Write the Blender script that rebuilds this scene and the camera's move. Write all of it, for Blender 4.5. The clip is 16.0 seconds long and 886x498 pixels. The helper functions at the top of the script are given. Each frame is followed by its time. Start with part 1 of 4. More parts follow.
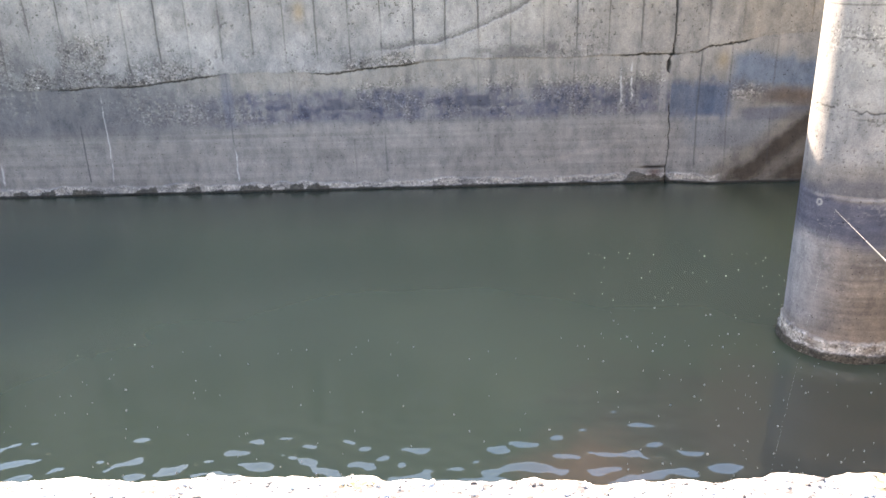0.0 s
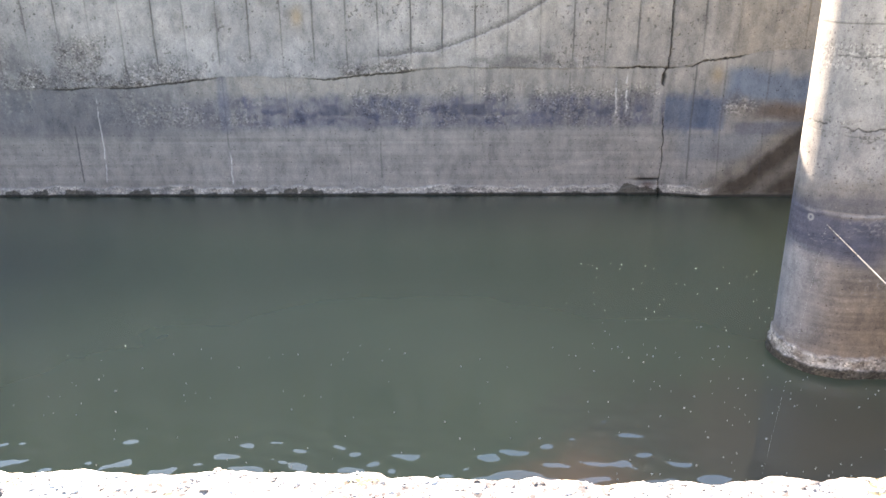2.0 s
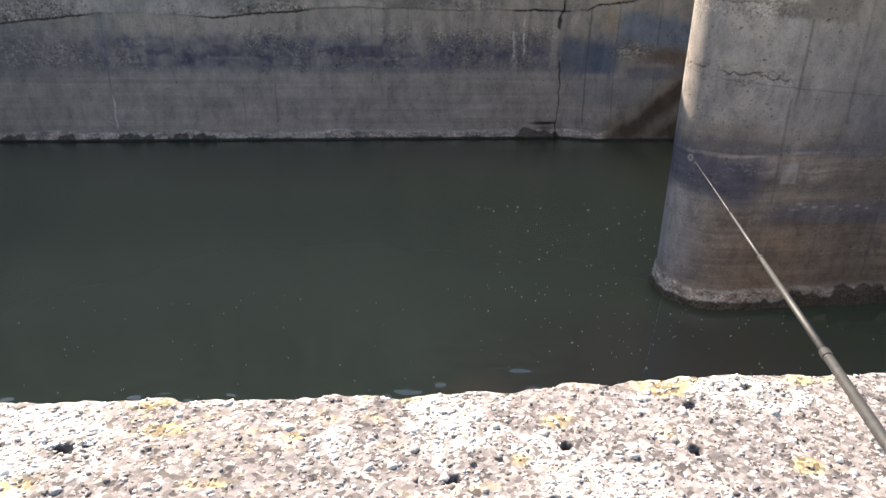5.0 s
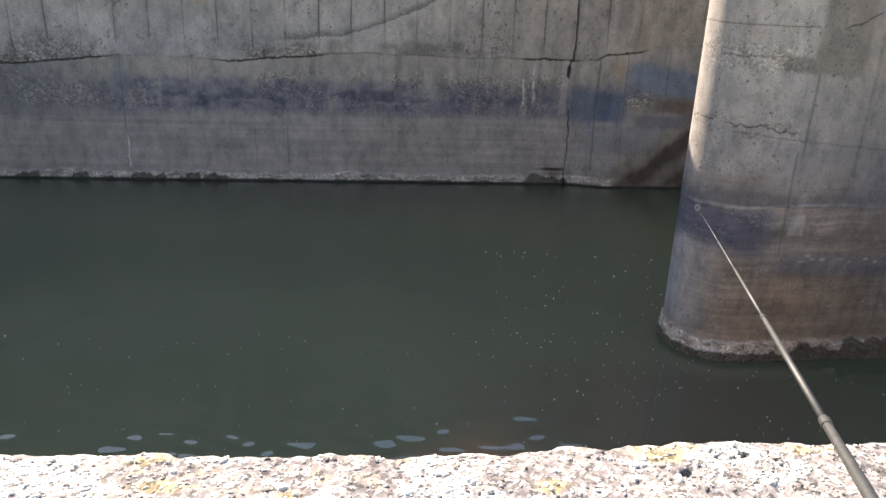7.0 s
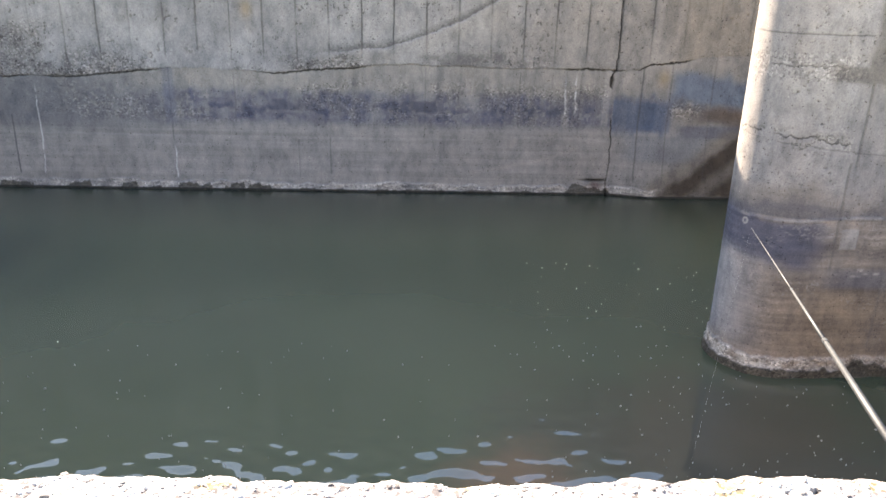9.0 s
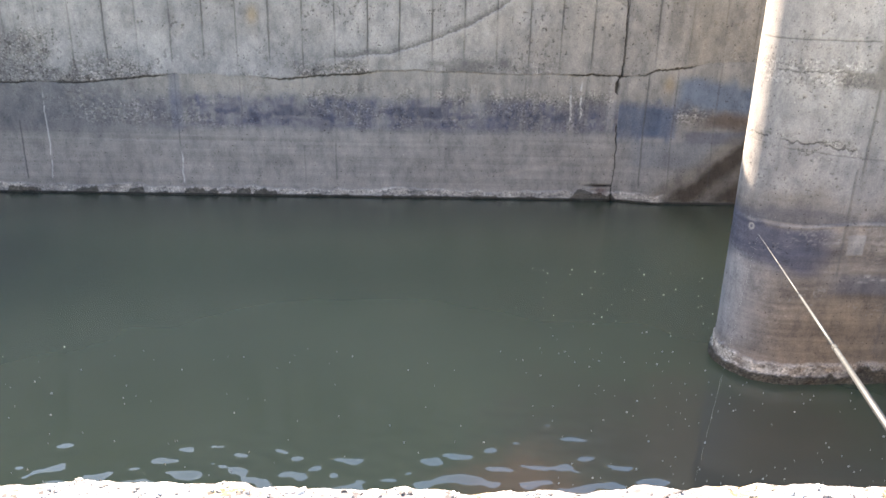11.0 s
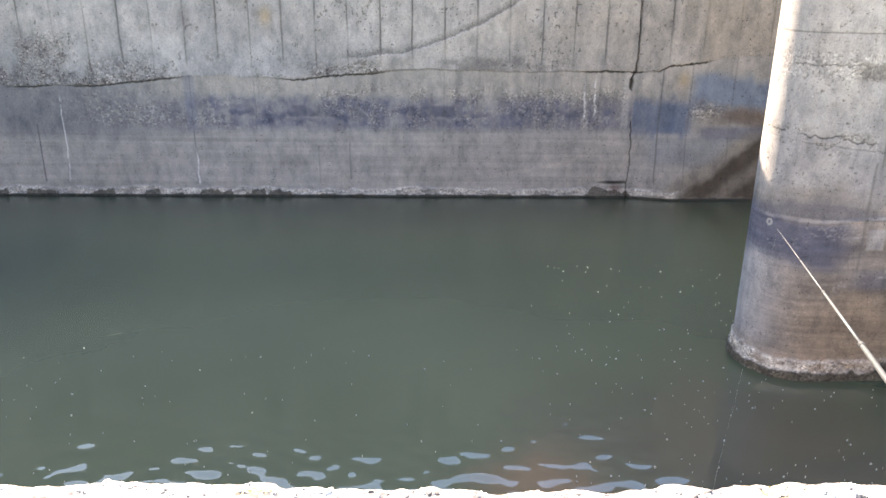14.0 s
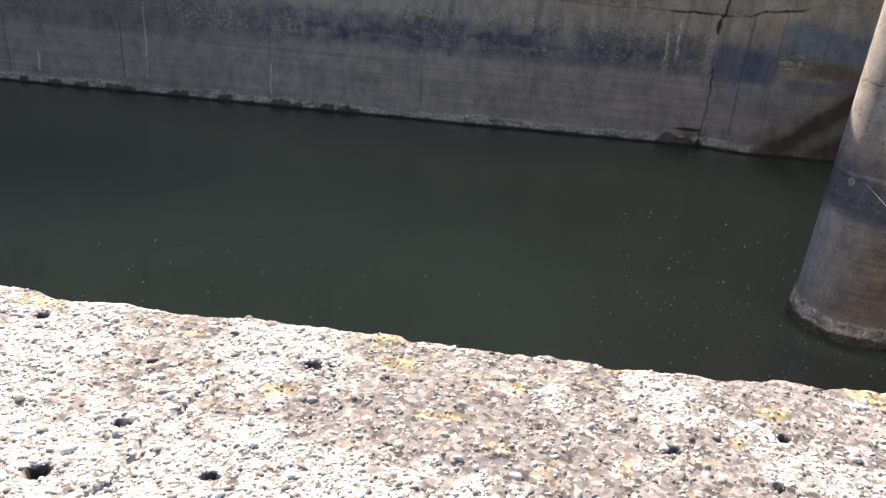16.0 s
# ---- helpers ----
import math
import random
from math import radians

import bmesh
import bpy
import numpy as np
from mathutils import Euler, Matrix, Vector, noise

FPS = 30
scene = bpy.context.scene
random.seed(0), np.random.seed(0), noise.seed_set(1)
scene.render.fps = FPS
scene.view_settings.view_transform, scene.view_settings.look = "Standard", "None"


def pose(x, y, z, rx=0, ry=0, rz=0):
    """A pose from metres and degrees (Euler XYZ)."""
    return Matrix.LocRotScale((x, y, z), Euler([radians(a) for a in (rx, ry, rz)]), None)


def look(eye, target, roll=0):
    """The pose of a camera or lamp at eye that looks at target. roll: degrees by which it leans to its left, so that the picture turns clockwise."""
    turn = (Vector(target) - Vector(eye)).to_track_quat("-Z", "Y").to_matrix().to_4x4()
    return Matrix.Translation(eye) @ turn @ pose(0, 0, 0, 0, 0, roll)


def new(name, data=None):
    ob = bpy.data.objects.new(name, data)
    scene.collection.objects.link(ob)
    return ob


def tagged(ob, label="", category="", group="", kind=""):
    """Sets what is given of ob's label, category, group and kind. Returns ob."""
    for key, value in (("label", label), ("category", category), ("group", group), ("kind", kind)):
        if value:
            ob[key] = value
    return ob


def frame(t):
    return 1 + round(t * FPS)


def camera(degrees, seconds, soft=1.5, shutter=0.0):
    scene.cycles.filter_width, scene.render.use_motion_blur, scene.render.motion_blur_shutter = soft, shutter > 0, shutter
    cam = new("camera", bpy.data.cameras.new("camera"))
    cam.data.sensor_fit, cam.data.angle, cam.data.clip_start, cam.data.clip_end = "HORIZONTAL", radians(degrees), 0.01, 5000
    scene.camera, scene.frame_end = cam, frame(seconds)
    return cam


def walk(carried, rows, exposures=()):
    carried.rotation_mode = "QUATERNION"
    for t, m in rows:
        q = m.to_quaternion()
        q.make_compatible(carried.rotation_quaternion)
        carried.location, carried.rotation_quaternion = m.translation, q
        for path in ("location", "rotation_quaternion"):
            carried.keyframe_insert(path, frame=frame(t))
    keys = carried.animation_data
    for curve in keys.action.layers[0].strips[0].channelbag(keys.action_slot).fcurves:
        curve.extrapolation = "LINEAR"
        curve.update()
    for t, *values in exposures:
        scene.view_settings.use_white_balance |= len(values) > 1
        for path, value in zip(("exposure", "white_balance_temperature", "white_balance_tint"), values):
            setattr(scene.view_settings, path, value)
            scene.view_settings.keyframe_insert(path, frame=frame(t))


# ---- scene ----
cam = camera(62.5, 16.0)
PATH = [
    (0, (0.25, -0.076, 3.074), (0.176, 1.804, 2.395), -2.0),
    (0.5, (0.242, -0.081, 3.078), (0.185, 1.813, 2.437), -1.3),
    (1, (0.252, -0.084, 3.072), (0.206, 1.809, 2.427), -0.9),
    (1.5, (0.272, -0.077, 3.062), (0.232, 1.814, 2.412), -0.8),
    (2, (0.232, -0.095, 3.074), (0.181, 1.793, 2.415), -0.6),
    (2.5, (0.225, -0.1, 3.081), (0.153, 1.784, 2.414), -1.0),
    (3, (0.231, -0.103, 3.067), (0.134, 1.779, 2.397), -0.5),
    (3.5, (0.318, -0.106, 3.054), (0.412, 1.766, 2.356), 1.7),
    (4, (0.344, -0.093, 3.042), (0.538, 1.758, 2.311), 1.6),
    (4.2, (0.346, -0.093, 3.041), (0.535, 1.741, 2.266), 2.5),
    (6.3, (0.38, -0.095, 3.022), (0.588, 1.727, 2.221), -1.6),
    (6.5, (0.381, -0.09, 3.026), (0.593, 1.738, 2.242), -0.8),
    (7, (0.368, -0.095, 3.057), (0.544, 1.776, 2.372), 2.1),
    (7.5, (0.345, -0.091, 3.069), (0.478, 1.782, 2.381), 2.8),
    (8, (0.335, -0.089, 3.077), (0.426, 1.793, 2.405), 2.4),
    (8.5, (0.34, -0.085, 3.075), (0.417, 1.799, 2.409), 1.6),
    (11, (0.331, -0.088, 3.078), (0.388, 1.802, 2.427), 1.3),
    (11.5, (0.319, -0.081, 3.07), (0.354, 1.811, 2.422), 1.6),
    (12, (0.317, -0.089, 3.073), (0.331, 1.799, 2.414), 0.9),
    (12.5, (0.325, -0.083, 3.071), (0.333, 1.804, 2.408), -0.3),
    (13, (0.329, -0.074, 3.077), (0.36, 1.813, 2.416), -0.3),
    (13.5, (0.324, -0.082, 3.076), (0.355, 1.805, 2.415), 1.0),
    (14, (0.319, -0.084, 3.077), (0.338, 1.806, 2.422), 0.4),
    (14.5, (0.28, -0.117, 3.082), (0.248, 1.797, 2.501), -0.2),
    (15, (0.257, -0.127, 3.059), (0.159, 1.743, 2.355), 0.5),
    (15.5, (0.247, -0.131, 3.034), (0.158, 1.704, 2.243), 2.8),
    (16, (0.227, -0.142, 3.021), (0.114, 1.674, 2.192), 4.6),
]
KELVIN, TINT = 8550, 14
EXPOSURES = [(0, 2.6), (0.5, 2.65), (1, 2.7), (1.5, 2.65), (2, 2.5), (2.5, 2.4), (3, 2.17), (3.5, 1.93), (4, 1.64), (6.5, 0.9), (7, 1.4), (7.5, 1.62), (8, 2.0), (8.5, 2.17), (11, 2.34),
             (12, 2.5), (12.5, 2.5), (13.5, 2.53), (14, 2.55), (14.5, 2.8), (15, 2.38), (15.5, 1.6), (16, 0.9)]
walk(cam, [(t, look(eye, target, roll)) for t, eye, target, roll in PATH], [(t, e + 0.68, KELVIN, TINT) for t, e in EXPOSURES])

# ---- world, sun ----
SUN_AZ, SUN_EL = radians(112), radians(35.5)
sun_dir = Vector((math.cos(SUN_AZ) * math.cos(SUN_EL), math.sin(SUN_AZ) * math.cos(SUN_EL), math.sin(SUN_EL)))
world = bpy.data.worlds.new("world")
scene.world = world
world.use_nodes = True
bg = world.node_tree.nodes["Background"]
sky = world.node_tree.nodes.new("ShaderNodeTexSky")
sky.sky_type, sky.sun_disc = "NISHITA", False
sky.sun_elevation, sky.sun_rotation = SUN_EL, radians(90) - SUN_AZ
sky.dust_density, sky.ozone_density = 0.05, 1.6
world.node_tree.links.new(sky.outputs[0], bg.inputs[0])
bg.inputs[1].default_value = 0.1
sun = new("sun", bpy.data.lights.new("sun", "SUN"))
sun.data.energy, sun.data.angle, sun.data.color = 5.0, radians(0.53), (1.0, 0.985, 0.965)
sun.matrix_world = look((0, 0, 30), Vector((0, 0, 30)) - sun_dir)


# ---- noise in numpy ----
def value_noise(u, v, seed):
    """Smooth noise from 0 to 1 with unit cells."""
    iu, iv = np.floor(u), np.floor(v)
    fu, fv = u - iu, v - iv
    fu, fv = fu * fu * (3 - 2 * fu), fv * fv * (3 - 2 * fv)

    def cell(a, b):
        h = np.sin(a * 127.1 + b * 311.7 + seed * 74.7) * 43758.5453
        return h - np.floor(h)

    top = cell(iu, iv) * (1 - fu) + cell(iu + 1, iv) * fu
    low = cell(iu, iv + 1) * (1 - fu) + cell(iu + 1, iv + 1) * fu
    return top * (1 - fv) + low * fv


def fbm(u, v, seed, octaves=4):
    total, amp, norm = 0.0, 1.0, 0.0
    for k in range(octaves):
        total = total + amp * value_noise(u * 2 ** k + 17.3 * k, v * 2 ** k - 9.1 * k, seed + k)
        norm, amp = norm + amp, amp * 0.5
    return total / norm


def step(a, b, x):
    t = np.clip((x - a) / (b - a), 0, 1)
    return t * t * (3 - 2 * t)


def bump(x, centre, half, soft):
    """1 inside centre +- half, falling to 0 over soft."""
    return 1 - step(half, half + soft, np.abs(x - centre))


def mix(col, other, f):
    return col + (np.array(other) - col) * f[..., None]


# ---- materials ----
def node_mat(name):
    m = bpy.data.materials.new(name)
    m.use_nodes = True
    nt = m.node_tree
    return m, nt, nt.nodes["Principled BSDF"]


def noise_node(nt, scale, detail=4.0, rough=0.6, stretch=(1, 1, 1)):
    co = nt.nodes.new("ShaderNodeTexCoord")
    mp = nt.nodes.new("ShaderNodeMapping")
    mp.inputs["Scale"].default_value = stretch
    n = nt.nodes.new("ShaderNodeTexNoise")
    n.inputs["Scale"].default_value, n.inputs["Detail"].default_value, n.inputs["Roughness"].default_value = scale, detail, rough
    nt.links.new(co.outputs["Object"], mp.inputs["Vector"])
    nt.links.new(mp.outputs["Vector"], n.inputs["Vector"])
    return n


def ramp_node(nt, source, stops):
    r = nt.nodes.new("ShaderNodeValToRGB")
    r.color_ramp.elements[0].position, r.color_ramp.elements[1].position = stops[0][0], stops[-1][0]
    r.color_ramp.elements[0].color, r.color_ramp.elements[1].color = (*stops[0][1], 1), (*stops[-1][1], 1)
    for p, c in stops[1:-1]:
        r.color_ramp.elements.new(p).color = (*c, 1)
    nt.links.new(source, r.inputs[0])
    return r


def times(nt, a, b):
    m = nt.nodes.new("ShaderNodeMix")
    m.data_type, m.blend_type = "RGBA", "MULTIPLY"
    m.inputs["Factor"].default_value = 1.0
    nt.links.new(a, m.inputs["A"])
    nt.links.new(b, m.inputs["B"])
    return m.outputs["Result"]


def relief(nt, bsdf, source, strength, distance, below=None):
    b = nt.nodes.new("ShaderNodeBump")
    b.inputs["Strength"].default_value, b.inputs["Distance"].default_value = strength, distance
    nt.links.new(source, b.inputs["Height"])
    if below is not None:
        nt.links.new(below.outputs[0], b.inputs["Normal"])
    nt.links.new(b.outputs[0], bsdf.inputs["Normal"])
    return b


def stained_concrete(name, fine=1.0, stones=40.0):
    """Concrete whose broad stains and painted shade come from the mesh, with grain, pores and, where the mesh says so,
    bared gravel.
    """
    m, nt, bsdf = node_mat(name)
    at = nt.nodes.new("ShaderNodeAttribute")
    at.attribute_name = "stain"
    grain = noise_node(nt, 55 * fine, 6, 0.75)
    g = ramp_node(nt, grain.outputs[0], [(0.3, (0.78, 0.78, 0.79)), (0.5, (1.0, 1.0, 1.0)), (0.7, (1.2, 1.195, 1.185))])
    blot = noise_node(nt, 5.0 * fine, 6, 0.7, (1, 1, 0.6))
    b = ramp_node(nt, blot.outputs[0], [(0.34, (0.72, 0.73, 0.75)), (0.5, (1.0, 1.0, 1.0)), (0.66, (1.22, 1.2, 1.17))])
    pores = noise_node(nt, 23 * fine, 3, 0.6)
    p = ramp_node(nt, pores.outputs[0], [(0.29, (0.45, 0.43, 0.42)), (0.335, (1, 1, 1))])
    spots = nt.nodes.new("ShaderNodeTexVoronoi")
    spots.inputs["Scale"].default_value = 21 * fine
    bend = nt.nodes.new("ShaderNodeVectorMath")
    bend.operation = "MULTIPLY_ADD"
    jag = noise_node(nt, 70 * fine, 3, 0.7)
    where = nt.nodes.new("ShaderNodeTexCoord")
    nt.links.new(jag.outputs["Color"], bend.inputs[0])
    bend.inputs[1].default_value = (0.03 / fine,) * 3
    nt.links.new(where.outputs["Object"], bend.inputs[2])
    nt.links.new(bend.outputs[0], spots.inputs["Vector"])
    dot = ramp_node(nt, spots.outputs["Distance"], [(0.13, (1, 1, 1)), (0.19, (0, 0, 0))])
    rare = nt.nodes.new("ShaderNodeSeparateColor")
    nt.links.new(spots.outputs["Color"], rare.inputs[0])
    chosen = ramp_node(nt, rare.outputs[2], [(0.0, (0.3, 0.29, 0.28)), (0.05, (0.55, 0.54, 0.53)), (0.16, (1, 1, 1)), (0.94, (1, 1, 1)), (0.97, (1.45, 1.43, 1.4))])
    chosen.color_ramp.interpolation = "CONSTANT"
    speck = nt.nodes.new("ShaderNodeMix")
    speck.data_type = "RGBA"
    speck.inputs["A"].default_value = (1, 1, 1, 1)
    nt.links.new(dot.outputs[0], speck.inputs["Factor"])
    nt.links.new(chosen.outputs[0], speck.inputs["B"])
    cells = nt.nodes.new("ShaderNodeTexVoronoi")
    co = nt.nodes.new("ShaderNodeTexCoord")
    cells.inputs["Scale"].default_value, cells.inputs["Randomness"].default_value = stones, 1.0
    warp = nt.nodes.new("ShaderNodeVectorMath")
    warp.operation = "MULTIPLY_ADD"
    wob = noise_node(nt, stones * 0.9, 3, 0.6)
    nt.links.new(wob.outputs["Color"], warp.inputs[0])
    warp.inputs[1].default_value = (0.9 / stones,) * 3
    nt.links.new(co.outputs["Object"], warp.inputs[2])
    nt.links.new(warp.outputs[0], cells.inputs["Vector"])
    pick = nt.nodes.new("ShaderNodeSeparateColor")
    nt.links.new(cells.outputs["Color"], pick.inputs[0])
    stone = ramp_node(nt, pick.outputs[0], [(0.0, (0.22, 0.21, 0.21)), (0.3, (0.68, 0.67, 0.66)), (0.65, (1.05, 1.04, 1.02)), (0.86, (1.25, 1.23, 1.2)), (1.0, (1.95, 1.92, 1.88))])
    sel = nt.nodes.new("ShaderNodeMix")
    sel.data_type = "RGBA"
    nt.links.new(at.outputs["Alpha"], sel.inputs["Factor"])
    sel.inputs["A"].default_value = (1, 1, 1, 1)
    nt.links.new(stone.outputs[0], sel.inputs["B"])
    colour = times(nt, times(nt, times(nt, at.outputs["Color"], g.outputs[0]), b.outputs[0]), p.outputs[0])
    colour = times(nt, colour, speck.outputs["Result"])
    nt.links.new(times(nt, colour, sel.outputs["Result"]), bsdf.inputs["Base Color"])
    bsdf.inputs["Roughness"].default_value = 0.92
    bsdf.inputs["Specular IOR Level"].default_value = 0.25
    weight = nt.nodes.new("ShaderNodeMath")
    weight.operation = "MULTIPLY"
    nt.links.new(at.outputs["Alpha"], weight.inputs[0])
    nt.links.new(pick.outputs[1], weight.inputs[1])
    zero = relief(nt, bsdf, weight.outputs[0], 0.6, 0.35 / stones)
    first = relief(nt, bsdf, pores.outputs[0], 0.3, 0.01 / fine, zero)
    relief(nt, bsdf, grain.outputs[0], 0.35, 0.008 / fine, first)
    return m


def plain_mat(name, dark, light, scale=6.0, rough=0.9, bump_by=0.3, dist=0.01, metal=0.0, stretch=(1, 1, 1)):
    m, nt, bsdf = node_mat(name)
    n = noise_node(nt, scale, 8, 0.7, stretch)
    r = ramp_node(nt, n.outputs[0], [(0.3, dark), (0.7, light)])
    nt.links.new(r.outputs[0], bsdf.inputs["Base Color"])
    bsdf.inputs["Roughness"].default_value, bsdf.inputs["Metallic"].default_value = rough, metal
    relief(nt, bsdf, n.outputs[0], bump_by, dist)
    return m


M_WALL = stained_concrete("weathered_concrete")
M_PIER = stained_concrete("pier_concrete", 1.5, 60.0)
M_DECK = plain_mat("old_concrete", (0.22, 0.21, 0.2), (0.36, 0.35, 0.33), 9)
M_SOIL = plain_mat("dry_soil", (0.16, 0.13, 0.09), (0.3, 0.25, 0.18), 0.8, 1.0, 0.5, 0.05)
M_BED = plain_mat("mud", (0.05, 0.05, 0.03), (0.09, 0.08, 0.05), 2)
M_SLIME = plain_mat("wet_algae", (0.035, 0.036, 0.022), (0.11, 0.105, 0.07), 30, 0.35, 0.5, 0.01)
M_FOAM = plain_mat("foam", (0.16, 0.165, 0.145), (0.4, 0.4, 0.36), 60, 0.6, 0.2, 0.002)


def pebble_mat():
    """Pale stones of many tones; each stone has its own."""
    m, nt, bsdf = node_mat("aggregate")
    geo = nt.nodes.new("ShaderNodeNewGeometry")
    tone = ramp_node(nt, geo.outputs["Random Per Island"], [(0.0, (0.08, 0.074, 0.076)), (0.2, (0.24, 0.222, 0.224)), (0.4, (0.5, 0.485, 0.478)), (0.7, (0.68, 0.672, 0.665)), (1.0, (0.77, 0.765, 0.757))])
    n = noise_node(nt, 350, 3, 0.6)
    v = ramp_node(nt, n.outputs[0], [(0.3, (0.78, 0.76, 0.74)), (0.65, (1.08, 1.07, 1.06))])
    at = nt.nodes.new("ShaderNodeAttribute")
    at.attribute_name = "stain"
    nt.links.new(times(nt, times(nt, tone.outputs[0], v.outputs[0]), at.outputs["Color"]), bsdf.inputs["Base Color"])
    bsdf.inputs["Roughness"].default_value = 0.8
    relief(nt, bsdf, n.outputs[0], 0.4, 0.002)
    return m


M_PEBBLE = pebble_mat()
M_LEDGE = stained_concrete("ledge_concrete", 4.0, 170.0)


def water_mat():
    """Turbid green water: silt below a smooth skin; a brown plume near the parapet."""
    m, nt, bsdf = node_mat("turbid_water")
    co = nt.nodes.new("ShaderNodeTexCoord")

    def blob(cx, cy, rx, ry, wobble):
        mp = nt.nodes.new("ShaderNodeMapping")
        mp.inputs["Location"].default_value = (-cx / rx, -cy / ry, 0)
        mp.inputs["Scale"].default_value = (1 / rx, 1 / ry, 0)
        nt.links.new(co.outputs["Object"], mp.inputs["Vector"])
        ln = nt.nodes.new("ShaderNodeVectorMath")
        ln.operation = "LENGTH"
        nt.links.new(mp.outputs[0], ln.inputs[0])
        add = nt.nodes.new("ShaderNodeMath")
        add.operation = "MULTIPLY_ADD"
        n = noise_node(nt, 1.3, 5, 0.6)
        nt.links.new(n.outputs[0], add.inputs[0])
        add.inputs[1].default_value = wobble
        nt.links.new(ln.outputs["Value"], add.inputs[2])
        return add.outputs[0]

    def blend(a, b, f):
        x = nt.nodes.new("ShaderNodeMix")
        x.data_type = "RGBA"
        nt.links.new(f, x.inputs["Factor"])
        nt.links.new(a, x.inputs["A"])
        x.inputs["B"].default_value = (*b, 1)
        return x.outputs["Result"]

    broad = noise_node(nt, 0.28, 3, 0.5)
    base = ramp_node(nt, broad.outputs[0], [(0.3, (0.058, 0.071, 0.043)), (0.7, (0.077, 0.091, 0.053))]).outputs[0]
    # shade along the far wall's foot, put into the water colour
    weight = ramp_node(nt, blob(0, 12.2, 70.0, 4.2, 0.35), [(0.35, (0.8, 0.8, 0.8)), (1.15, (0, 0, 0))])
    base = blend(base, (0.026, 0.032, 0.027), weight.outputs[0])
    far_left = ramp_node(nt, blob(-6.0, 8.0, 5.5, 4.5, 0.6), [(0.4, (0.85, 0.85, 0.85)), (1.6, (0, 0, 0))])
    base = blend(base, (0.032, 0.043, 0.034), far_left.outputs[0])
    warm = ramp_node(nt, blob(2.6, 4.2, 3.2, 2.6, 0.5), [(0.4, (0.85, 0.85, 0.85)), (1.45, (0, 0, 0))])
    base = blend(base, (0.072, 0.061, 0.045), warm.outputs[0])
    plume = ramp_node(nt, blob(PLUME[0], PLUME[1], 1.15, 0.95, 0.7), [(0.4, (0.68, 0.68, 0.68)), (1.4, (0, 0, 0))])
    base = blend(base, (0.19, 0.108, 0.064), plume.outputs[0])
    for r in (weight, far_left, warm, plume):
        r.color_ramp.interpolation = "EASE"
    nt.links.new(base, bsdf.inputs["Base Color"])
    bsdf.inputs["IOR"].default_value = 1.45
    ruffle = ramp_node(nt, blob(0, 4.0, 60.0, 4.6, 0.12), [(0.22, (0.01,) * 3), (0.5, (0.22,) * 3), (1.2, (0.262,) * 3)])
    nt.links.new(ruffle.outputs[0], bsdf.inputs["Roughness"])
    bsdf.inputs["Specular IOR Level"].default_value = 1.0
    return m


PLUME = (1.0, 4.02)
M_WATER = water_mat()


# ---- mesh helpers ----
def part(name, bm, material, parent=None, label="", smooth=False):
    me = bpy.data.meshes.new(name)
    bm.to_mesh(me)
    bm.free()
    me.materials.append(material)
    if smooth:
        me.polygons.foreach_set("use_smooth", [True] * len(me.polygons))
    ob = new(name, me)
    if parent is not None:
        ob.parent = parent
    return tagged(ob, label)


def sheet(name, places, material, stain=None, parent=None, label="", gravel=None, smooth=True):
    """A grid of places (rows, columns, 3) as one mesh, with its stain colours."""
    rows, cols = places.shape[:2]
    idx = np.arange(rows * cols).reshape(rows, cols)
    a, b, c, d = idx[:-1, :-1], idx[:-1, 1:], idx[1:, 1:], idx[1:, :-1]
    faces = np.stack([a, b, c, d], -1).reshape(-1, 4)
    me = bpy.data.meshes.new(name)
    me.vertices.add(rows * cols)
    me.vertices.foreach_set("co", places.reshape(-1).astype(np.float32))
    me.loops.add(faces.size)
    me.loops.foreach_set("vertex_index", faces.reshape(-1).astype(np.int32))
    me.polygons.add(len(faces))
    me.polygons.foreach_set("loop_start", np.arange(0, faces.size, 4, dtype=np.int32))
    me.update(calc_edges=True)
    if smooth:
        me.polygons.foreach_set("use_smooth", [True] * len(me.polygons))
    if stain is not None:
        layer = me.color_attributes.new("stain", "FLOAT_COLOR", "POINT")
        rgba = np.ones((rows * cols, 4), np.float32)
        rgba[:, :3] = np.clip(stain.reshape(-1, 3), 0.004, 1)
        rgba[:, 3] = 0 if gravel is None else np.clip(gravel.reshape(-1), 0, 1)
        layer.data.foreach_set("color", rgba.reshape(-1))
    me.materials.append(material)
    ob = new(name, me)
    if parent is not None:
        ob.parent = parent
    return tagged(ob, label)


def box_bm(a, b, bevel=0.0):
    bm = bmesh.new()
    bmesh.ops.create_cube(bm, size=1)
    for v in bm.verts:
        v.co = Vector([(a[i] + b[i]) / 2 + v.co[i] * (b[i] - a[i]) for i in range(3)])
    if bevel:
        bmesh.ops.bevel(bm, geom=bm.edges[:], offset=bevel, segments=2, affect="EDGES")
    return bm


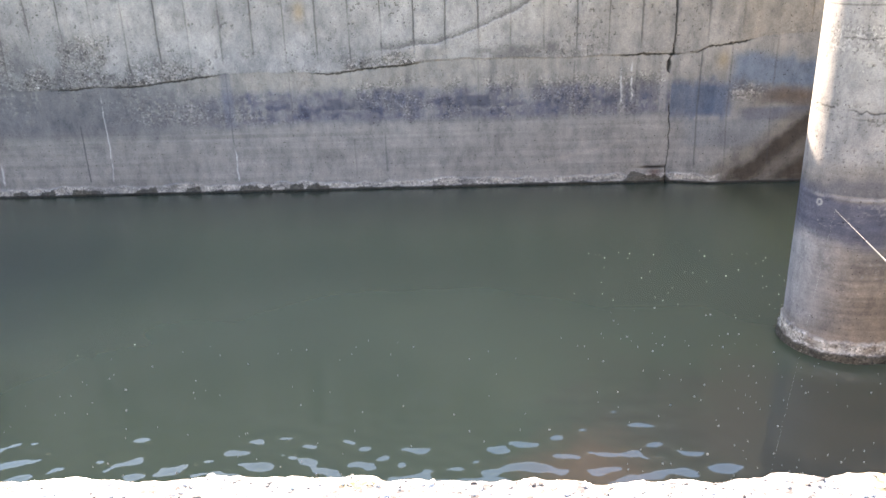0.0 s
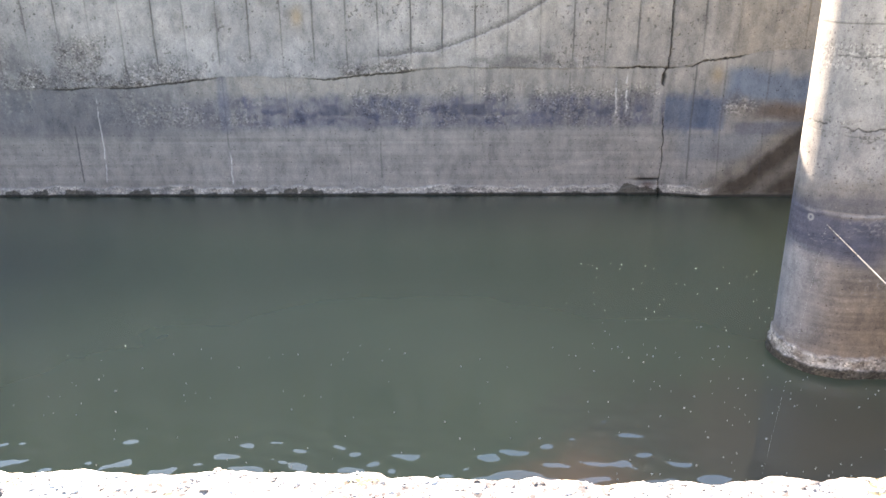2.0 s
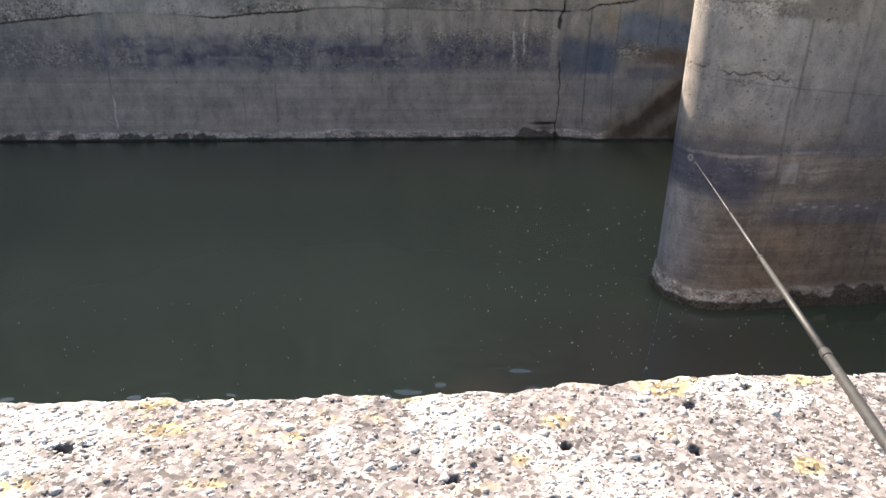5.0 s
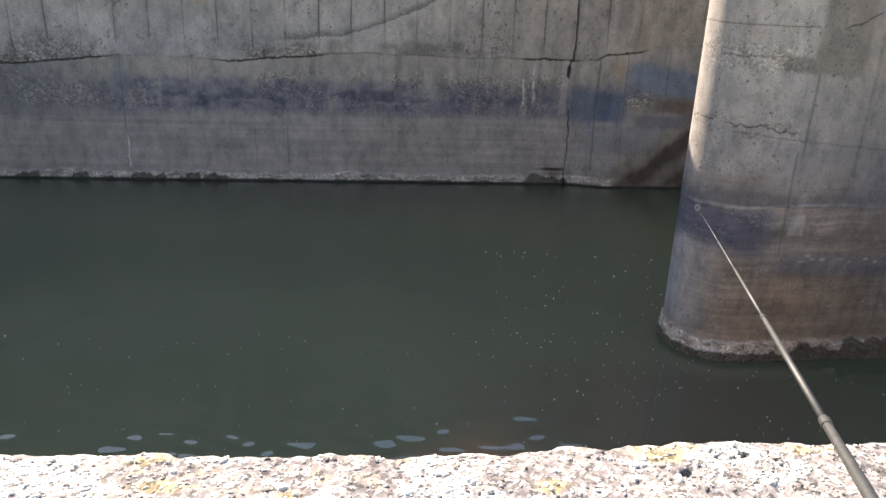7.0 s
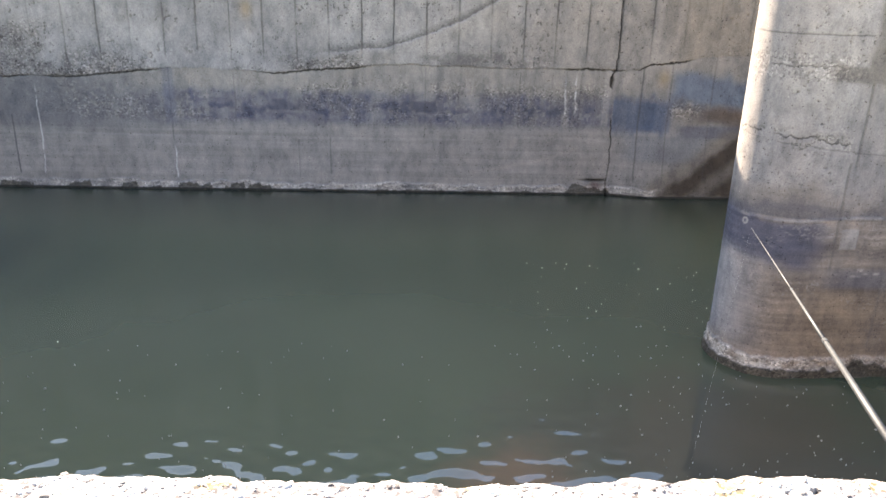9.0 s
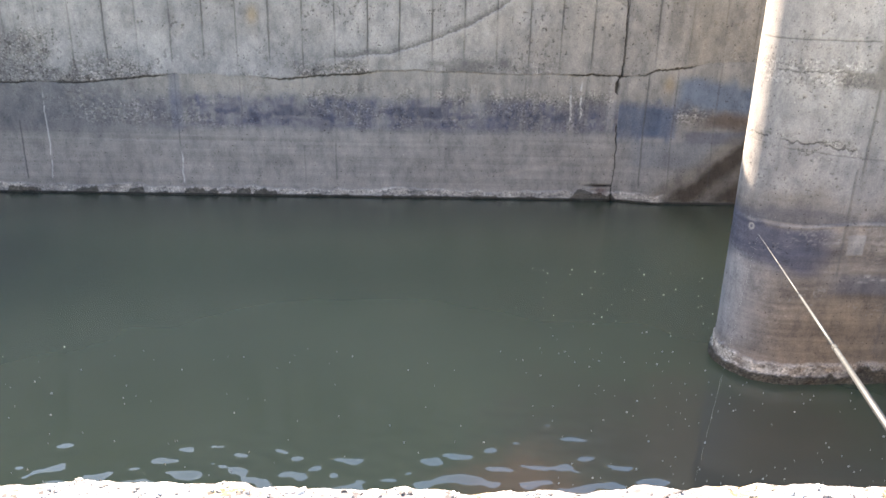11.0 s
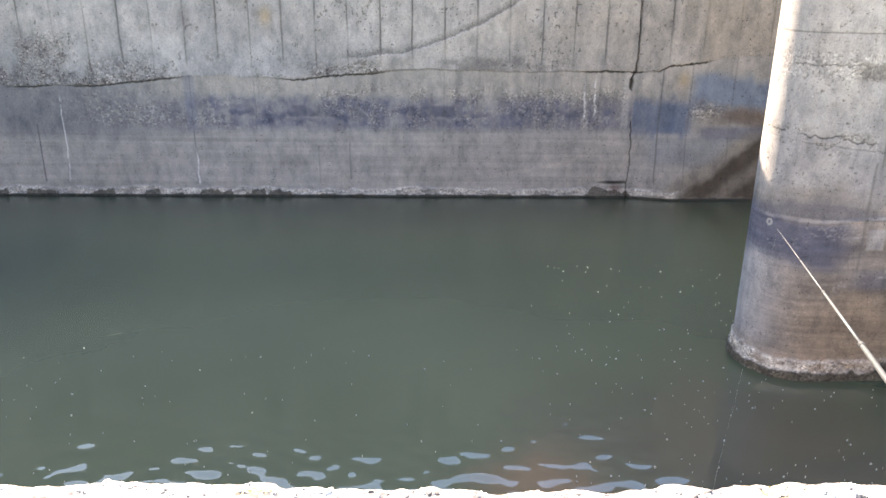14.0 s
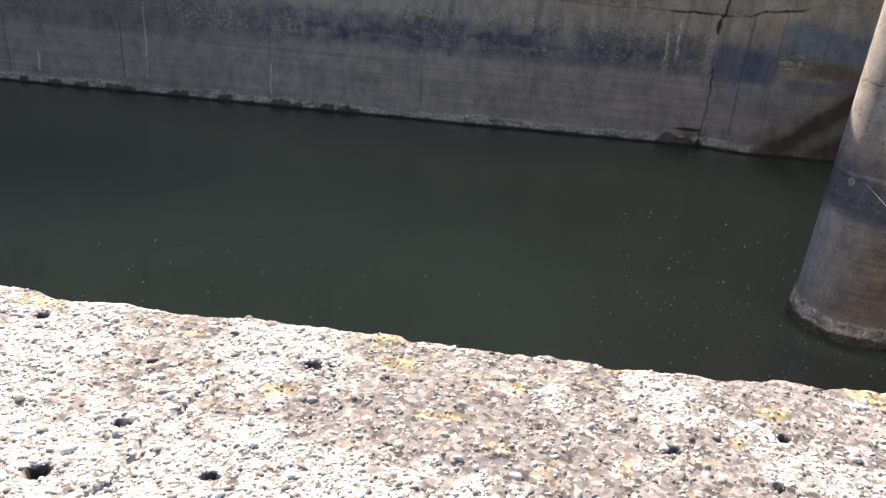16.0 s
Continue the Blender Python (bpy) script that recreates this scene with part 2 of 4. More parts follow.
# ---- far wall: board-marked concrete over the water ----
WALL_Y, WALL_TOP, JOINT_X, BOARD = 11.4, 6.0, 3.39, 0.4915
CRACK = [(-20, 1.70), (-6.6, 1.72), (-4.64, 1.75), (-4.4, 1.80), (-3.98, 1.84), (-3.5, 1.88), (-2.87, 1.89), (-1.88, 1.85), (-1.06, 1.92), (0.2, 2.02),
         (1.0, 1.99), (1.77, 1.97), (2.5, 2.0), (2.9, 2.02), (3.38, 1.98), (3.75, 2.01), (3.92, 2.10), (4.34, 2.14), (4.75, 2.21), (5.4, 2.24), (20, 2.3)]
ARCH = [(-1.6, 2.12), (-0.3, 2.24), (0.0, 2.30), (0.5, 2.46), (0.97, 2.66), (1.44, 2.94), (1.83, 3.25), (2.12, 3.36), (2.59, 3.33), (3.06, 3.16), (3.39, 2.98)]


def wall_surface(x, z):
    """How far the wall stands out towards the water, and its colour, at places x, z."""
    out = np.zeros_like(x)
    warm = step(-4, 4, x)
    col = np.stack([0.315 + 0.02 * warm, 0.315 + 0.0 * warm, 0.315 - 0.03 * warm], -1)
    big, mid, small = fbm(x * 0.7, z * 0.9, 1), fbm(x * 2.6, z * 2.2, 5), fbm(x * 11, z * 11, 9)
    tiny = value_noise(x * 37, z * 37, 21)
    crack_z = np.interp(x, *zip(*CRACK)) + 0.05 * (fbm(x * 3.0, x * 0 + 4, 12) - 0.5) + 0.02 * (tiny - 0.5)
    upper = step(-0.006, 0.012, z - crack_z)
    left = 1 - step(JOINT_X - 0.01, JOINT_X + 0.01, x)
    # upper lift: boards
    board = np.floor((x - JOINT_X) / BOARD)
    tone = np.sin(board * 12.9898) * 43758.5453
    tone = tone - np.floor(tone)
    seam_no = np.round((x - JOINT_X) / BOARD)
    wav = 0.022 * (fbm(z * 2.0, seam_no * 3.7, 14) - 0.5) + 0.035 * (value_noise(seam_no * 1.37, z * 0.25, 15) - 0.5)
    off = np.abs((x - JOINT_X) - seam_no * BOARD + wav)
    keep = step(0.30, 0.56, fbm(z * 1.6 + 3, seam_no * 5.1, 30, 5))
    seam = (1 - step(0.004 + 0.006 * tiny, 0.017, off)) * upper * step(0.02, 0.3, z - crack_z + 0.15 * (mid - 0.5)) * (0.3 + 0.7 * keep) * (0.72 + 0.28 * value_noise(seam_no * 2.3, z * 0, 16))
    flat = bump(x, 0.9, 1.2, 0.5) + step(4.3, 4.9, x)
    out += 0.009 * upper * (1 - 0.75 * flat) + 0.006 * (tone - 0.5) * upper
    out -= 0.016 * seam
    col = col * (1 + 0.10 * (tone - 0.5) * upper)[..., None]
    col = mix(col, (0.17, 0.165, 0.16), 0.55 * step(0.55, 0.72, mid) * upper * step(2.3, 3.2, z + 0.8 * big))
    col = mix(col, (0.43, 0.425, 0.415), 0.6 * step(0.45, 0.7, big) * upper)
    col = mix(col, (0.06, 0.056, 0.053), 0.85 * seam)
    run = (1 - step(0.02, 0.11, off)) * upper * keep
    col = mix(col, (0.2, 0.2, 0.2), 0.28 * run)
    # honeycombed, gravelly zone just over the crack
    rough = upper * (1 - step(0.06, 0.55, z - crack_z + 0.3 * (mid - 0.5))) * (0.1 + 0.9 * step(0.40, 0.60, fbm(x * 1.5, z * 1.6, 44, 5))) * (1 - 0.65 * step(-0.4, 0.8, x))
    spread = upper * bump(z - crack_z, 0.3, 0.28, 0.35) * (1 - step(-5.6, -3.9, x)) * step(0.4, 0.62, fbm(x * 2.2, z * 1.8, 46, 5))
    rough = np.maximum(rough, 0.85 * spread)
    out += rough * (0.036 * (small - 0.5) + 0.020 * (tiny - 0.5))
    col = mix(col, (0.17, 0.163, 0.157), 0.75 * rough * (0.35 + 1.1 * small))
    fleck = step(0.74, 0.86, value_noise(x * 30, z * 30, 61)) * step(0.40, 0.6, fbm(x * 2.2, z * 3, 63))
    col = mix(col, (0.52, 0.51, 0.49), 0.75 * fleck * rough)
    pits = step(0.73, 0.78, fbm(x * 34, z * 27, 71, 3)) * step(0.46, 0.62, fbm(x * 1.7, z * 1.7, 73)) * upper
    pits = np.maximum(pits, 0.8 * step(0.735, 0.77, fbm(x * 17, z * 14, 72, 3)) * step(0.50, 0.62, fbm(x * 1.1, z * 1.3, 74)) * upper)
    smear = step(0.52, 0.66, fbm(x * 3.4, z * 2.1, 75, 5)) * step(3.0, 3.5, z + 0.5 * (big - 0.5)) * upper
    col = mix(col, (0.2, 0.2, 0.2), 0.45 * smear)
    out -= 0.014 * pits
    col = mix(col, (0.09, 0.085, 0.08), 0.75 * pits)
    under = upper * bump(x, 0.7, 1.3, 0.5) * bump(z - crack_z, 0.10 + 0.12 * (mid - 0.5), 0.05, 0.09) * step(0.38, 0.58, fbm(x * 3.1, z * 4.0, 76, 5))
    col = mix(col, (0.155, 0.15, 0.145), 0.7 * under)
    # arched pour line
    arch_z = np.interp(x, *zip(*ARCH)) + 0.07 * (fbm(x * 4, x * 0, 81) - 0.5) + 0.02 * (tiny - 0.5)
    span = step(-1.6, -0.6, x) * left
    over = z - arch_z
    band = (1 - step(0.01, 0.14, over)) * step(-0.006, 0.01, over) * span * upper
    tail = 1 - 0.6 * step(1.7, 2.2, x)
    col = mix(col, (0.15, 0.145, 0.14), 0.85 * band * (0.6 + 0.9 * (mid - 0.2)) * tail)
    inside = step(0.0, 0.02, -over) * span * upper
    out += 0.016 * inside * tail
    col = mix(col, (0.42, 0.395, 0.355), 0.5 * inside * (1 - step(0.1, 0.5, -over)))
    # dirty patches low on the upper lift at the left, and a rust mark
    col = mix(col, (0.15, 0.15, 0.15), 0.6 * upper * bump(x, -7.2, 0.55, 0.5) * (1 - step(0.4, 1.2, z - crack_z)) * step(0.35, 0.6, mid))
    col = mix(col, (0.34, 0.25, 0.14), 0.6 * np.exp(-((x + 2.25) / 0.09) ** 2 - ((z - 2.78) / 0.13) ** 2))
    # below the crack: tan band, blue band, smooth grey
    low = 1 - upper
    col = mix(col, (0.287, 0.277, 0.262), low)
    tan = low * step(1.45, 1.65, z + 0.2 * (mid - 0.5)) * step(-5.5, -3.5, x)
    col = mix(col, (0.335, 0.315, 0.28), 0.7 * tan)
    lines = fbm(x * 0.35, z * 22, 91, 3)
    col = col * (1 + low * 0.42 * (lines - 0.5) * (1 - step(1.0, 1.2, z)))[..., None]
    col = mix(col, (0.35, 0.345, 0.33), 0.5 * low * bump(z, 0.86 + 0.02 * np.sin(x * 0.8), 0.008, 0.02) * step(0.35, 0.5, fbm(x * 0.5, x * 0, 95)))
    edge = 0.10 * (mid - 0.5) + 0.10 * (small - 0.5)
    vstreak = fbm(x * 6, z * 0.5, 97)
    blue = low * bump(z, 1.34 + edge, 0.17, 0.16) * (0.30 + 0.70 * step(-4.6, -3.2, x)) * step(0.22, 0.62, vstreak * 0.55 + 0.45 * fbm(x * 1.6, z * 3, 99)) * left
    col = mix(col, (0.115, 0.124, 0.168), 0.86 * blue * (0.35 + 1.1 * small))
    for bx, bz, bw, bh in ((2.12, 1.33, 0.22, 0.075), (1.0, 1.31, 0.18, 0.06), (-1.18, 1.24, 0.16, 0.05), (-2.15, 1.29, 0.34, 0.07), (-0.2, 1.38, 0.22, 0.05), (-2.75, 1.36, 0.22, 0.05), (0.42, 1.27, 0.14, 0.06), (-1.75, 1.2, 0.22, 0.04)):
        blotch = np.exp(-np.abs((x - bx) / bw) ** 3 - np.abs((z - bz + 0.14 * (mid - 0.5) + 0.1 * (small - 0.5)) / bh) ** 2)
        col = mix(col, (0.08, 0.086, 0.125), 0.75 * low * step(0.1, 0.95, blotch * (0.3 + 1.2 * vstreak) * (0.3 + 1.4 * small)))
    dark_left = low * (1 - step(-5.2, -3.0, x)) * bump(z, 1.4, 0.3, 0.25)
    col = mix(col, (0.165, 0.17, 0.18), 0.8 * dark_left)
    col = mix(col, (0.09, 0.095, 0.125), 0.8 * low * left * bump(z, 1.37, 0.06, 0.05) * step(0.56, 0.66, fbm(x * 2.3, z * 1.2, 103)) * step(-4, -2.5, x))
    chips = step(0.62, 0.8, value_noise(x * 26, z * 26, 105)) * step(0.45, 0.62, fbm(x * 1.9, z * 4, 107)) * low * bump(z, 1.4, 0.25, 0.15)
    out += -0.006 * chips + 0.01 * (small - 0.5) * low * bump(z, 1.5, 0.3, 0.2)
    col = mix(col, (0.35, 0.335, 0.31), 0.4 * chips)
    drip = step(0.56, 0.72, fbm(x * 9, z * 0.7, 108)) * low * step(1.1, 1.5, z + 0.25 * (mid - 0.5))
    col = mix(col, (0.2, 0.195, 0.19), 0.4 * drip)
    # seams that run on through the lower part
    for sx, z0, z1, d in ((-5.94, 0.25, 1.12, 0.8), (-3.49, 0.8, 1.9, 0.55), (0.43, 0.9, 1.95, 0.3), (-1.05, 0.3, 0.85, 0.45), (-1.55, 0.25, 0.8, 0.3), (1.9, 1.1, 1.9, 0.35), (-2.5, 1.1, 1.8, 0.35), (2.4, 1.1, 1.9, 0.3), (-7.9, 0.2, 1.3, 0.6), (2.85, 1.0, 1.9, 0.3)):
        s = (1 - step(0.004, 0.02, np.abs(x - sx - 0.03 * (fbm(z * 2, z * 0 + sx, 110) - 0.5)))) * step(z0 - 0.05, z0, z) * (1 - step(z1, z1 + 0.05, z)) * low
        out -= 0.008 * s * d
        col = mix(col, (0.10, 0.10, 0.105), d * s)
    col = mix(col, (0.15, 0.165, 0.2), 0.55 * low * bump(x, -3.5, 0.05, 0.07) * step(0.95, 1.1, z))
    # lime runs
    for sx, z0, z1, lean, w in ((-5.545, 0.2, 1.65, -0.02, 0.009), (-3.475, 0.16, 0.76, 0.02, 0.011), (-7.38, 0.18, 0.62, -0.02, 0.016), (2.62, 1.25, 1.9, 0.0, 0.014), (2.78, 1.3, 1.95, 0.0, 0.012)):
        wob = sx - lean * (z - z0) + 0.09 * (fbm(z * 3, z * 0 + sx, 120) - 0.5)
        s = (1 - step(w * 0.5, w * 1.6, np.abs(x - wob))) * step(z0, z0 + 0.06, z) * (1 - step(z1 - 0.2, z1, z)) * step(0.2, 0.45, fbm(z * 7, x * 3, 121))
        out += 0.006 * s
        col = mix(col, (0.56, 0.555, 0.54), 0.9 * s)
    # slanting ghost lines near the joint
    slant = np.abs(z - 0.30 - 0.29 * (x - 1.2) - 0.06 * np.sin(x * 2))
    col = mix(col, (0.35, 0.33, 0.30), 0.5 * (1 - step(0.01, 0.04, slant)) * low * bump(x, 2.0, 0.7, 0.3))
    # the crack itself
    strength = 0.05 + 0.95 * np.maximum.reduce([bump(x, -4.5, 0.7, 0.3), bump(x, -1.3, 0.6, 0.4), bump(x, 3.05, 0.35, 0.2), bump(x, 4.1, 0.3, 0.2), bump(x, -5.9, 0.15, 0.3)])
    gap = (1 - step(0.003, 0.010 + 0.010 * strength, np.abs(z - crack_z + 0.008))) * strength * step(0.3, 0.5, 0.3 * strength + fbm(x * 5, x * 0, 131))
    out -= 0.025 * gap
    col = mix(col, (0.03, 0.028, 0.026), 0.9 * gap)
    # second bay, which comes forward towards its foot
    bay = 1 - left
    out += bay * 0.17 * step(JOINT_X, JOINT_X + 0.75, x) * (1 - 0.55 * step(0.0, 1.4, z))
    col = mix(col, (0.31, 0.275, 0.225), 0.65 * bay * upper * step(4.1, 4.5, x))
    col = mix(col, (0.15, 0.14, 0.125), 0.6 * bay * upper * bump(x, 4.12 + 0.05 * (mid - 0.5), 0.06, 0.1) * step(2.3, 2.6, z) * (0.4 + mid))
    low_b = bay * low
    blue_b = low_b * bump(z, 1.30 + 1.6 * edge, 0.17, 0.22) * bump(x, 3.8 + 0.2 * (mid - 0.5), 0.38, 0.25)
    col = mix(col, (0.07, 0.11, 0.18), 0.95 * blue_b * (0.3 + 0.5 * vstreak + 0.5 * mid))
    col = mix(col, (0.12, 0.175, 0.25), 0.75 * low_b * step(4.15, 4.4, x) * bump(z, 1.72 + 0.3 * (mid - 0.5), 0.12, 0.22))
    col = mix(col, (0.10, 0.078, 0.062), 0.7 * low_b * step(4.1, 5.0, x + 0.7 * (mid - 0.5)) * bump(z, 1.33 + 0.4 * (mid - 0.5), 0.05, 0.22))
    col = mix(col, (0.15, 0.09, 0.055), 0.4 * np.exp(-((x - 5.3) / 0.45) ** 2 - ((z - 1.33) / 0.1) ** 2) * bay)
    col = mix(col, (0.10, 0.115, 0.15), 0.7 * low_b * step(4.3, 4.6, x) * bump(z, 1.06, 0.06, 0.08))
    col = mix(col, (0.18, 0.2, 0.225), 0.55 * low_b * bump(z, 0.78, 0.14, 0.12) * bump(x, 4.3, 0.5, 0.3))
    col = mix(col, (0.33, 0.24, 0.12), 0.55 * bay * np.exp(-((x - 4.12) / 0.1) ** 2 - ((z - 1.88) / 0.13) ** 2))
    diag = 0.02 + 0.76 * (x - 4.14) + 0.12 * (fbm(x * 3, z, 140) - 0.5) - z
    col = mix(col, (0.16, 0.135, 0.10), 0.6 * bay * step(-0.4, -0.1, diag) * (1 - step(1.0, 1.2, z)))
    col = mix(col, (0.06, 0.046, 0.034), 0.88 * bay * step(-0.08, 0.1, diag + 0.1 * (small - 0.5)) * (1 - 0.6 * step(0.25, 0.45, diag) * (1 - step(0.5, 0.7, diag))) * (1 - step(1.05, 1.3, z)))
    col = mix(col, (0.5, 0.48, 0.44), 0.8 * bay * step(0.62, 0.75, value_noise(x * 22, z * 22, 150)) * np.exp(-((x - 4.5) / 0.18) ** 2 - ((z - 1.4) / 0.1) ** 2))
    for sx, d in ((3.8, 0.6), (4.24, 0.35), (4.9, 0.3)):
        s = (1 - step(0.004, 0.02, np.abs(x - sx - 0.03 * (fbm(z * 2, z * 0 + sx, 151) - 0.5)))) * low_b * step(0.2, 0.3, z)
        out -= 0.008 * s * d
        col = mix(col, (0.09, 0.09, 0.09), d * s)
    # open joint between the bays
    jx = JOINT_X + 0.06 * (fbm(z * 1.7, z * 0, 160) - 0.5) + 0.05 * (fbm(z * 11, z * 0, 161) - 0.5) - 0.06 * bump(z, 1.82, 0.06, 0.12)
    wide = -0.001 + 0.013 * fbm(z * 4, z * 0, 162) + 0.02 * bump(z, 1.8, 0.06, 0.06) - 0.012 * bump(z, 1.5, 0.2, 0.1)
    joint = 1 - step(wide * 0.6, wide * 1.3 + 0.009, np.abs(x - jx))
    out -= 0.07 * joint * step(0.0, 0.012, wide)
    col = mix(col, (0.03, 0.028, 0.026), 0.92 * joint)
    col = mix(col, (0.37, 0.36, 0.34), 0.5 * bump(x, JOINT_X - 0.12, 0.03, 0.05) * low * step(0.9, 1.2, z) * left)
    # crust and algae at the water line
    crust_top = 0.145 + 0.07 * (fbm(x * 1.3, x * 0, 170) - 0.5) + 0.10 * (fbm(x * 5, x * 0, 171) - 0.5)
    crust = step(0.0, 0.03, crust_top - z) * (1 - 0.9 * step(4.05, 4.25, x))
    out += 0.022 * crust * (0.4 + small)
    col = mix(col, (0.50, 0.475, 0.43), 0.85 * crust * step(0.30, 0.62, fbm(x * 7, z * 22, 176)))
    scallop_h = (0.08 * step(0.44, 0.56, fbm(x * 4.2, x * 0 + 2, 173)) * (1 - 0.65 * step(-2.2, -1.2, x)) + 0.12 * bump(x, 3.1, 0.25, 0.15)) * (0.25 + 1.3 * fbm(x * 9, x * 0, 174)) + 0.02 + 0.03 * fbm(x * 20, x * 0, 175)
    algae = step(0.0, 0.02, scallop_h - z)
    out += 0.012 * algae * (0.4 + small)
    col = mix(col, (0.06, 0.056, 0.045), 0.85 * algae)
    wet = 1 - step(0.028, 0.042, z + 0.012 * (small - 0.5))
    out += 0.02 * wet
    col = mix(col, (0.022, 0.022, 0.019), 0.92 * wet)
    col = mix(col, (0.11, 0.055, 0.04), 0.7 * np.exp(-((x - 3.22) / 0.12) ** 2 - ((z - 0.16) / 0.06) ** 2))
    hole = np.exp(-((x - 3.2) / 0.2) ** 2 - ((z - 0.235) / 0.02) ** 2) * step(0.2, 0.6, left)
    out -= 0.05 * hole
    col = mix(col, (0.025, 0.022, 0.02), 0.9 * np.clip(hole * 1.3, 0, 1))
    out += 0.012 * (mid - 0.5) + 0.006 * (small - 0.5) + 0.02 * (big - 0.5)
    gravel = np.clip(0.8 * rough * (0.45 + small) + 0.5 * low * left * bump(z, 1.42, 0.22, 0.2) * step(0.40, 0.62, fbm(x * 2.6, z * 5.0, 180, 5)) * step(-6.5, -4, x), 0, 1)
    gravel = np.maximum(gravel, 0.5 * crust + 0.25 * band + 0.07 * upper)
    gravel = np.maximum(gravel, 0.75 * bay * np.exp(-((x - 4.5) / 0.3) ** 2 - ((z - 1.4) / 0.14) ** 2))
    col = col * (0.86 + 0.28 * mid)[..., None] * np.array((0.705, 0.692, 0.715)) * (0.86 + 0.14 * step(-6, -2.5, x))[..., None]
    return out, col, gravel


def wall_sheet(name, xs, zs):
    x, z = np.meshgrid(xs, zs)
    out, col, gravel = wall_surface(x, z)
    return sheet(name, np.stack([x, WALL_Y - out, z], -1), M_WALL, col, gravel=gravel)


fine_z = np.concatenate([np.linspace(-0.5, -0.06, 4), np.arange(-0.04, 3.75, 0.011), np.linspace(3.78, WALL_TOP, 40)])
wall_a = wall_sheet("wall_north", np.concatenate([np.linspace(-20, -8.2, 120), np.arange(-8.15, JOINT_X + 0.001, 0.0105)]), fine_z)
tagged(wall_a, "grey board-marked concrete canal wall with stains and cracks", "wall", kind="structure")
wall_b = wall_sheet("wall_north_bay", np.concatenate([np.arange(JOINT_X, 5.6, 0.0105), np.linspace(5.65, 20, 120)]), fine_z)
tagged(wall_b, "concrete wall bay with blue and brown stains beyond the joint", "wall", kind="structure")
tagged(part("wall_backing", box_bm((-20, WALL_Y + 0.12, -0.6), (20, WALL_Y + 0.9, WALL_TOP)), M_DECK), "solid concrete behind the canal wall face", "wall", kind="structure")

# ---- water, bed, ground ----
rng = np.random.default_rng(5)


def ripples(x, y):
    """Low swells and finer ripples by the parapet, dying out towards mid-channel."""
    h = np.zeros_like(x)
    for k in range(60):
        lam = 0.12 * 2.7 ** rng.random()
        ang = rng.normal(0, 0.62) + math.pi / 2
        kx, ky = 2 * math.pi / lam * math.cos(ang), 2 * math.pi / lam * math.sin(ang)
        h += RIPPLE * lam * np.sin(kx * x + ky * y + rng.random() * 6.283)
    for k in range(24):
        lam = 0.07 * 1.8 ** rng.random()
        ang = rng.normal(0, 0.9) + math.pi / 2
        kx, ky = 2 * math.pi / lam * math.cos(ang), 2 * math.pi / lam * math.sin(ang)
        h += 0.55 * RIPPLE * lam * np.sin(kx * x + ky * y + rng.random() * 6.283)
    calm = 0.35 + 1.15 * fbm(x * 0.9, y * 0.9, 7, 2)
    reach = 4.55 + 0.4 * np.exp(-((x - 1.25) / 0.7) ** 2)
    return h * calm * (1 - step(reach - 0.5, reach + 0.55, y)) * (1 - 0.8 * step(1.7, 2.3, x))


RIPPLE = 0.00135
wx = np.concatenate([np.linspace(-20, -7, 50), np.arange(-6.95, 7, 0.026), np.linspace(7.05, 20, 50)])
wy = np.concatenate([np.linspace(0.3, 2.9, 20), np.arange(2.95, 5.6, 0.02), np.linspace(5.62, 11.46, 60)])
gx, gy = np.meshgrid(wx, wy)
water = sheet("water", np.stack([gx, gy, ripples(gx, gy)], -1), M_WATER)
tagged(water, "turbid green canal water with small ripples", "water", kind="structure")
tagged(part("canal_bed", box_bm((-20, 0.2, -1.2), (20, 12.3, -0.6)), M_BED), "muddy canal bed under the water", "ground", kind="structure")
for nm, a, b in (("wall_west", (-20.6, 0.2, -1.2), (-20, 12.3, WALL_TOP)), ("wall_east", (20, 0.2, -1.2), (20.6, 12.3, WALL_TOP))):
    tagged(part(nm, box_bm(a, b), M_DECK), "plain concrete wall closing the canal", "wall", kind="structure")
tagged(part("ground", box_bm((-900, 12.35, 5.2), (900, 1500, 5.9)), M_SOIL), "dry bare ground behind the canal wall", "ground", kind="structure")
tagged(part("deck", box_bm((-900, -1200, 0.9), (900, -0.12, 1.45)), M_DECK), "old concrete walkway behind the parapet", "ground", kind="structure")

# ---- pier with a round nose ----
PX, PY, PR, PIER_END = 3.495, 5.875, 0.455, 9.0
pier = tagged(new("pier"), "stained concrete pier with a rounded nose standing in the water", "pier")


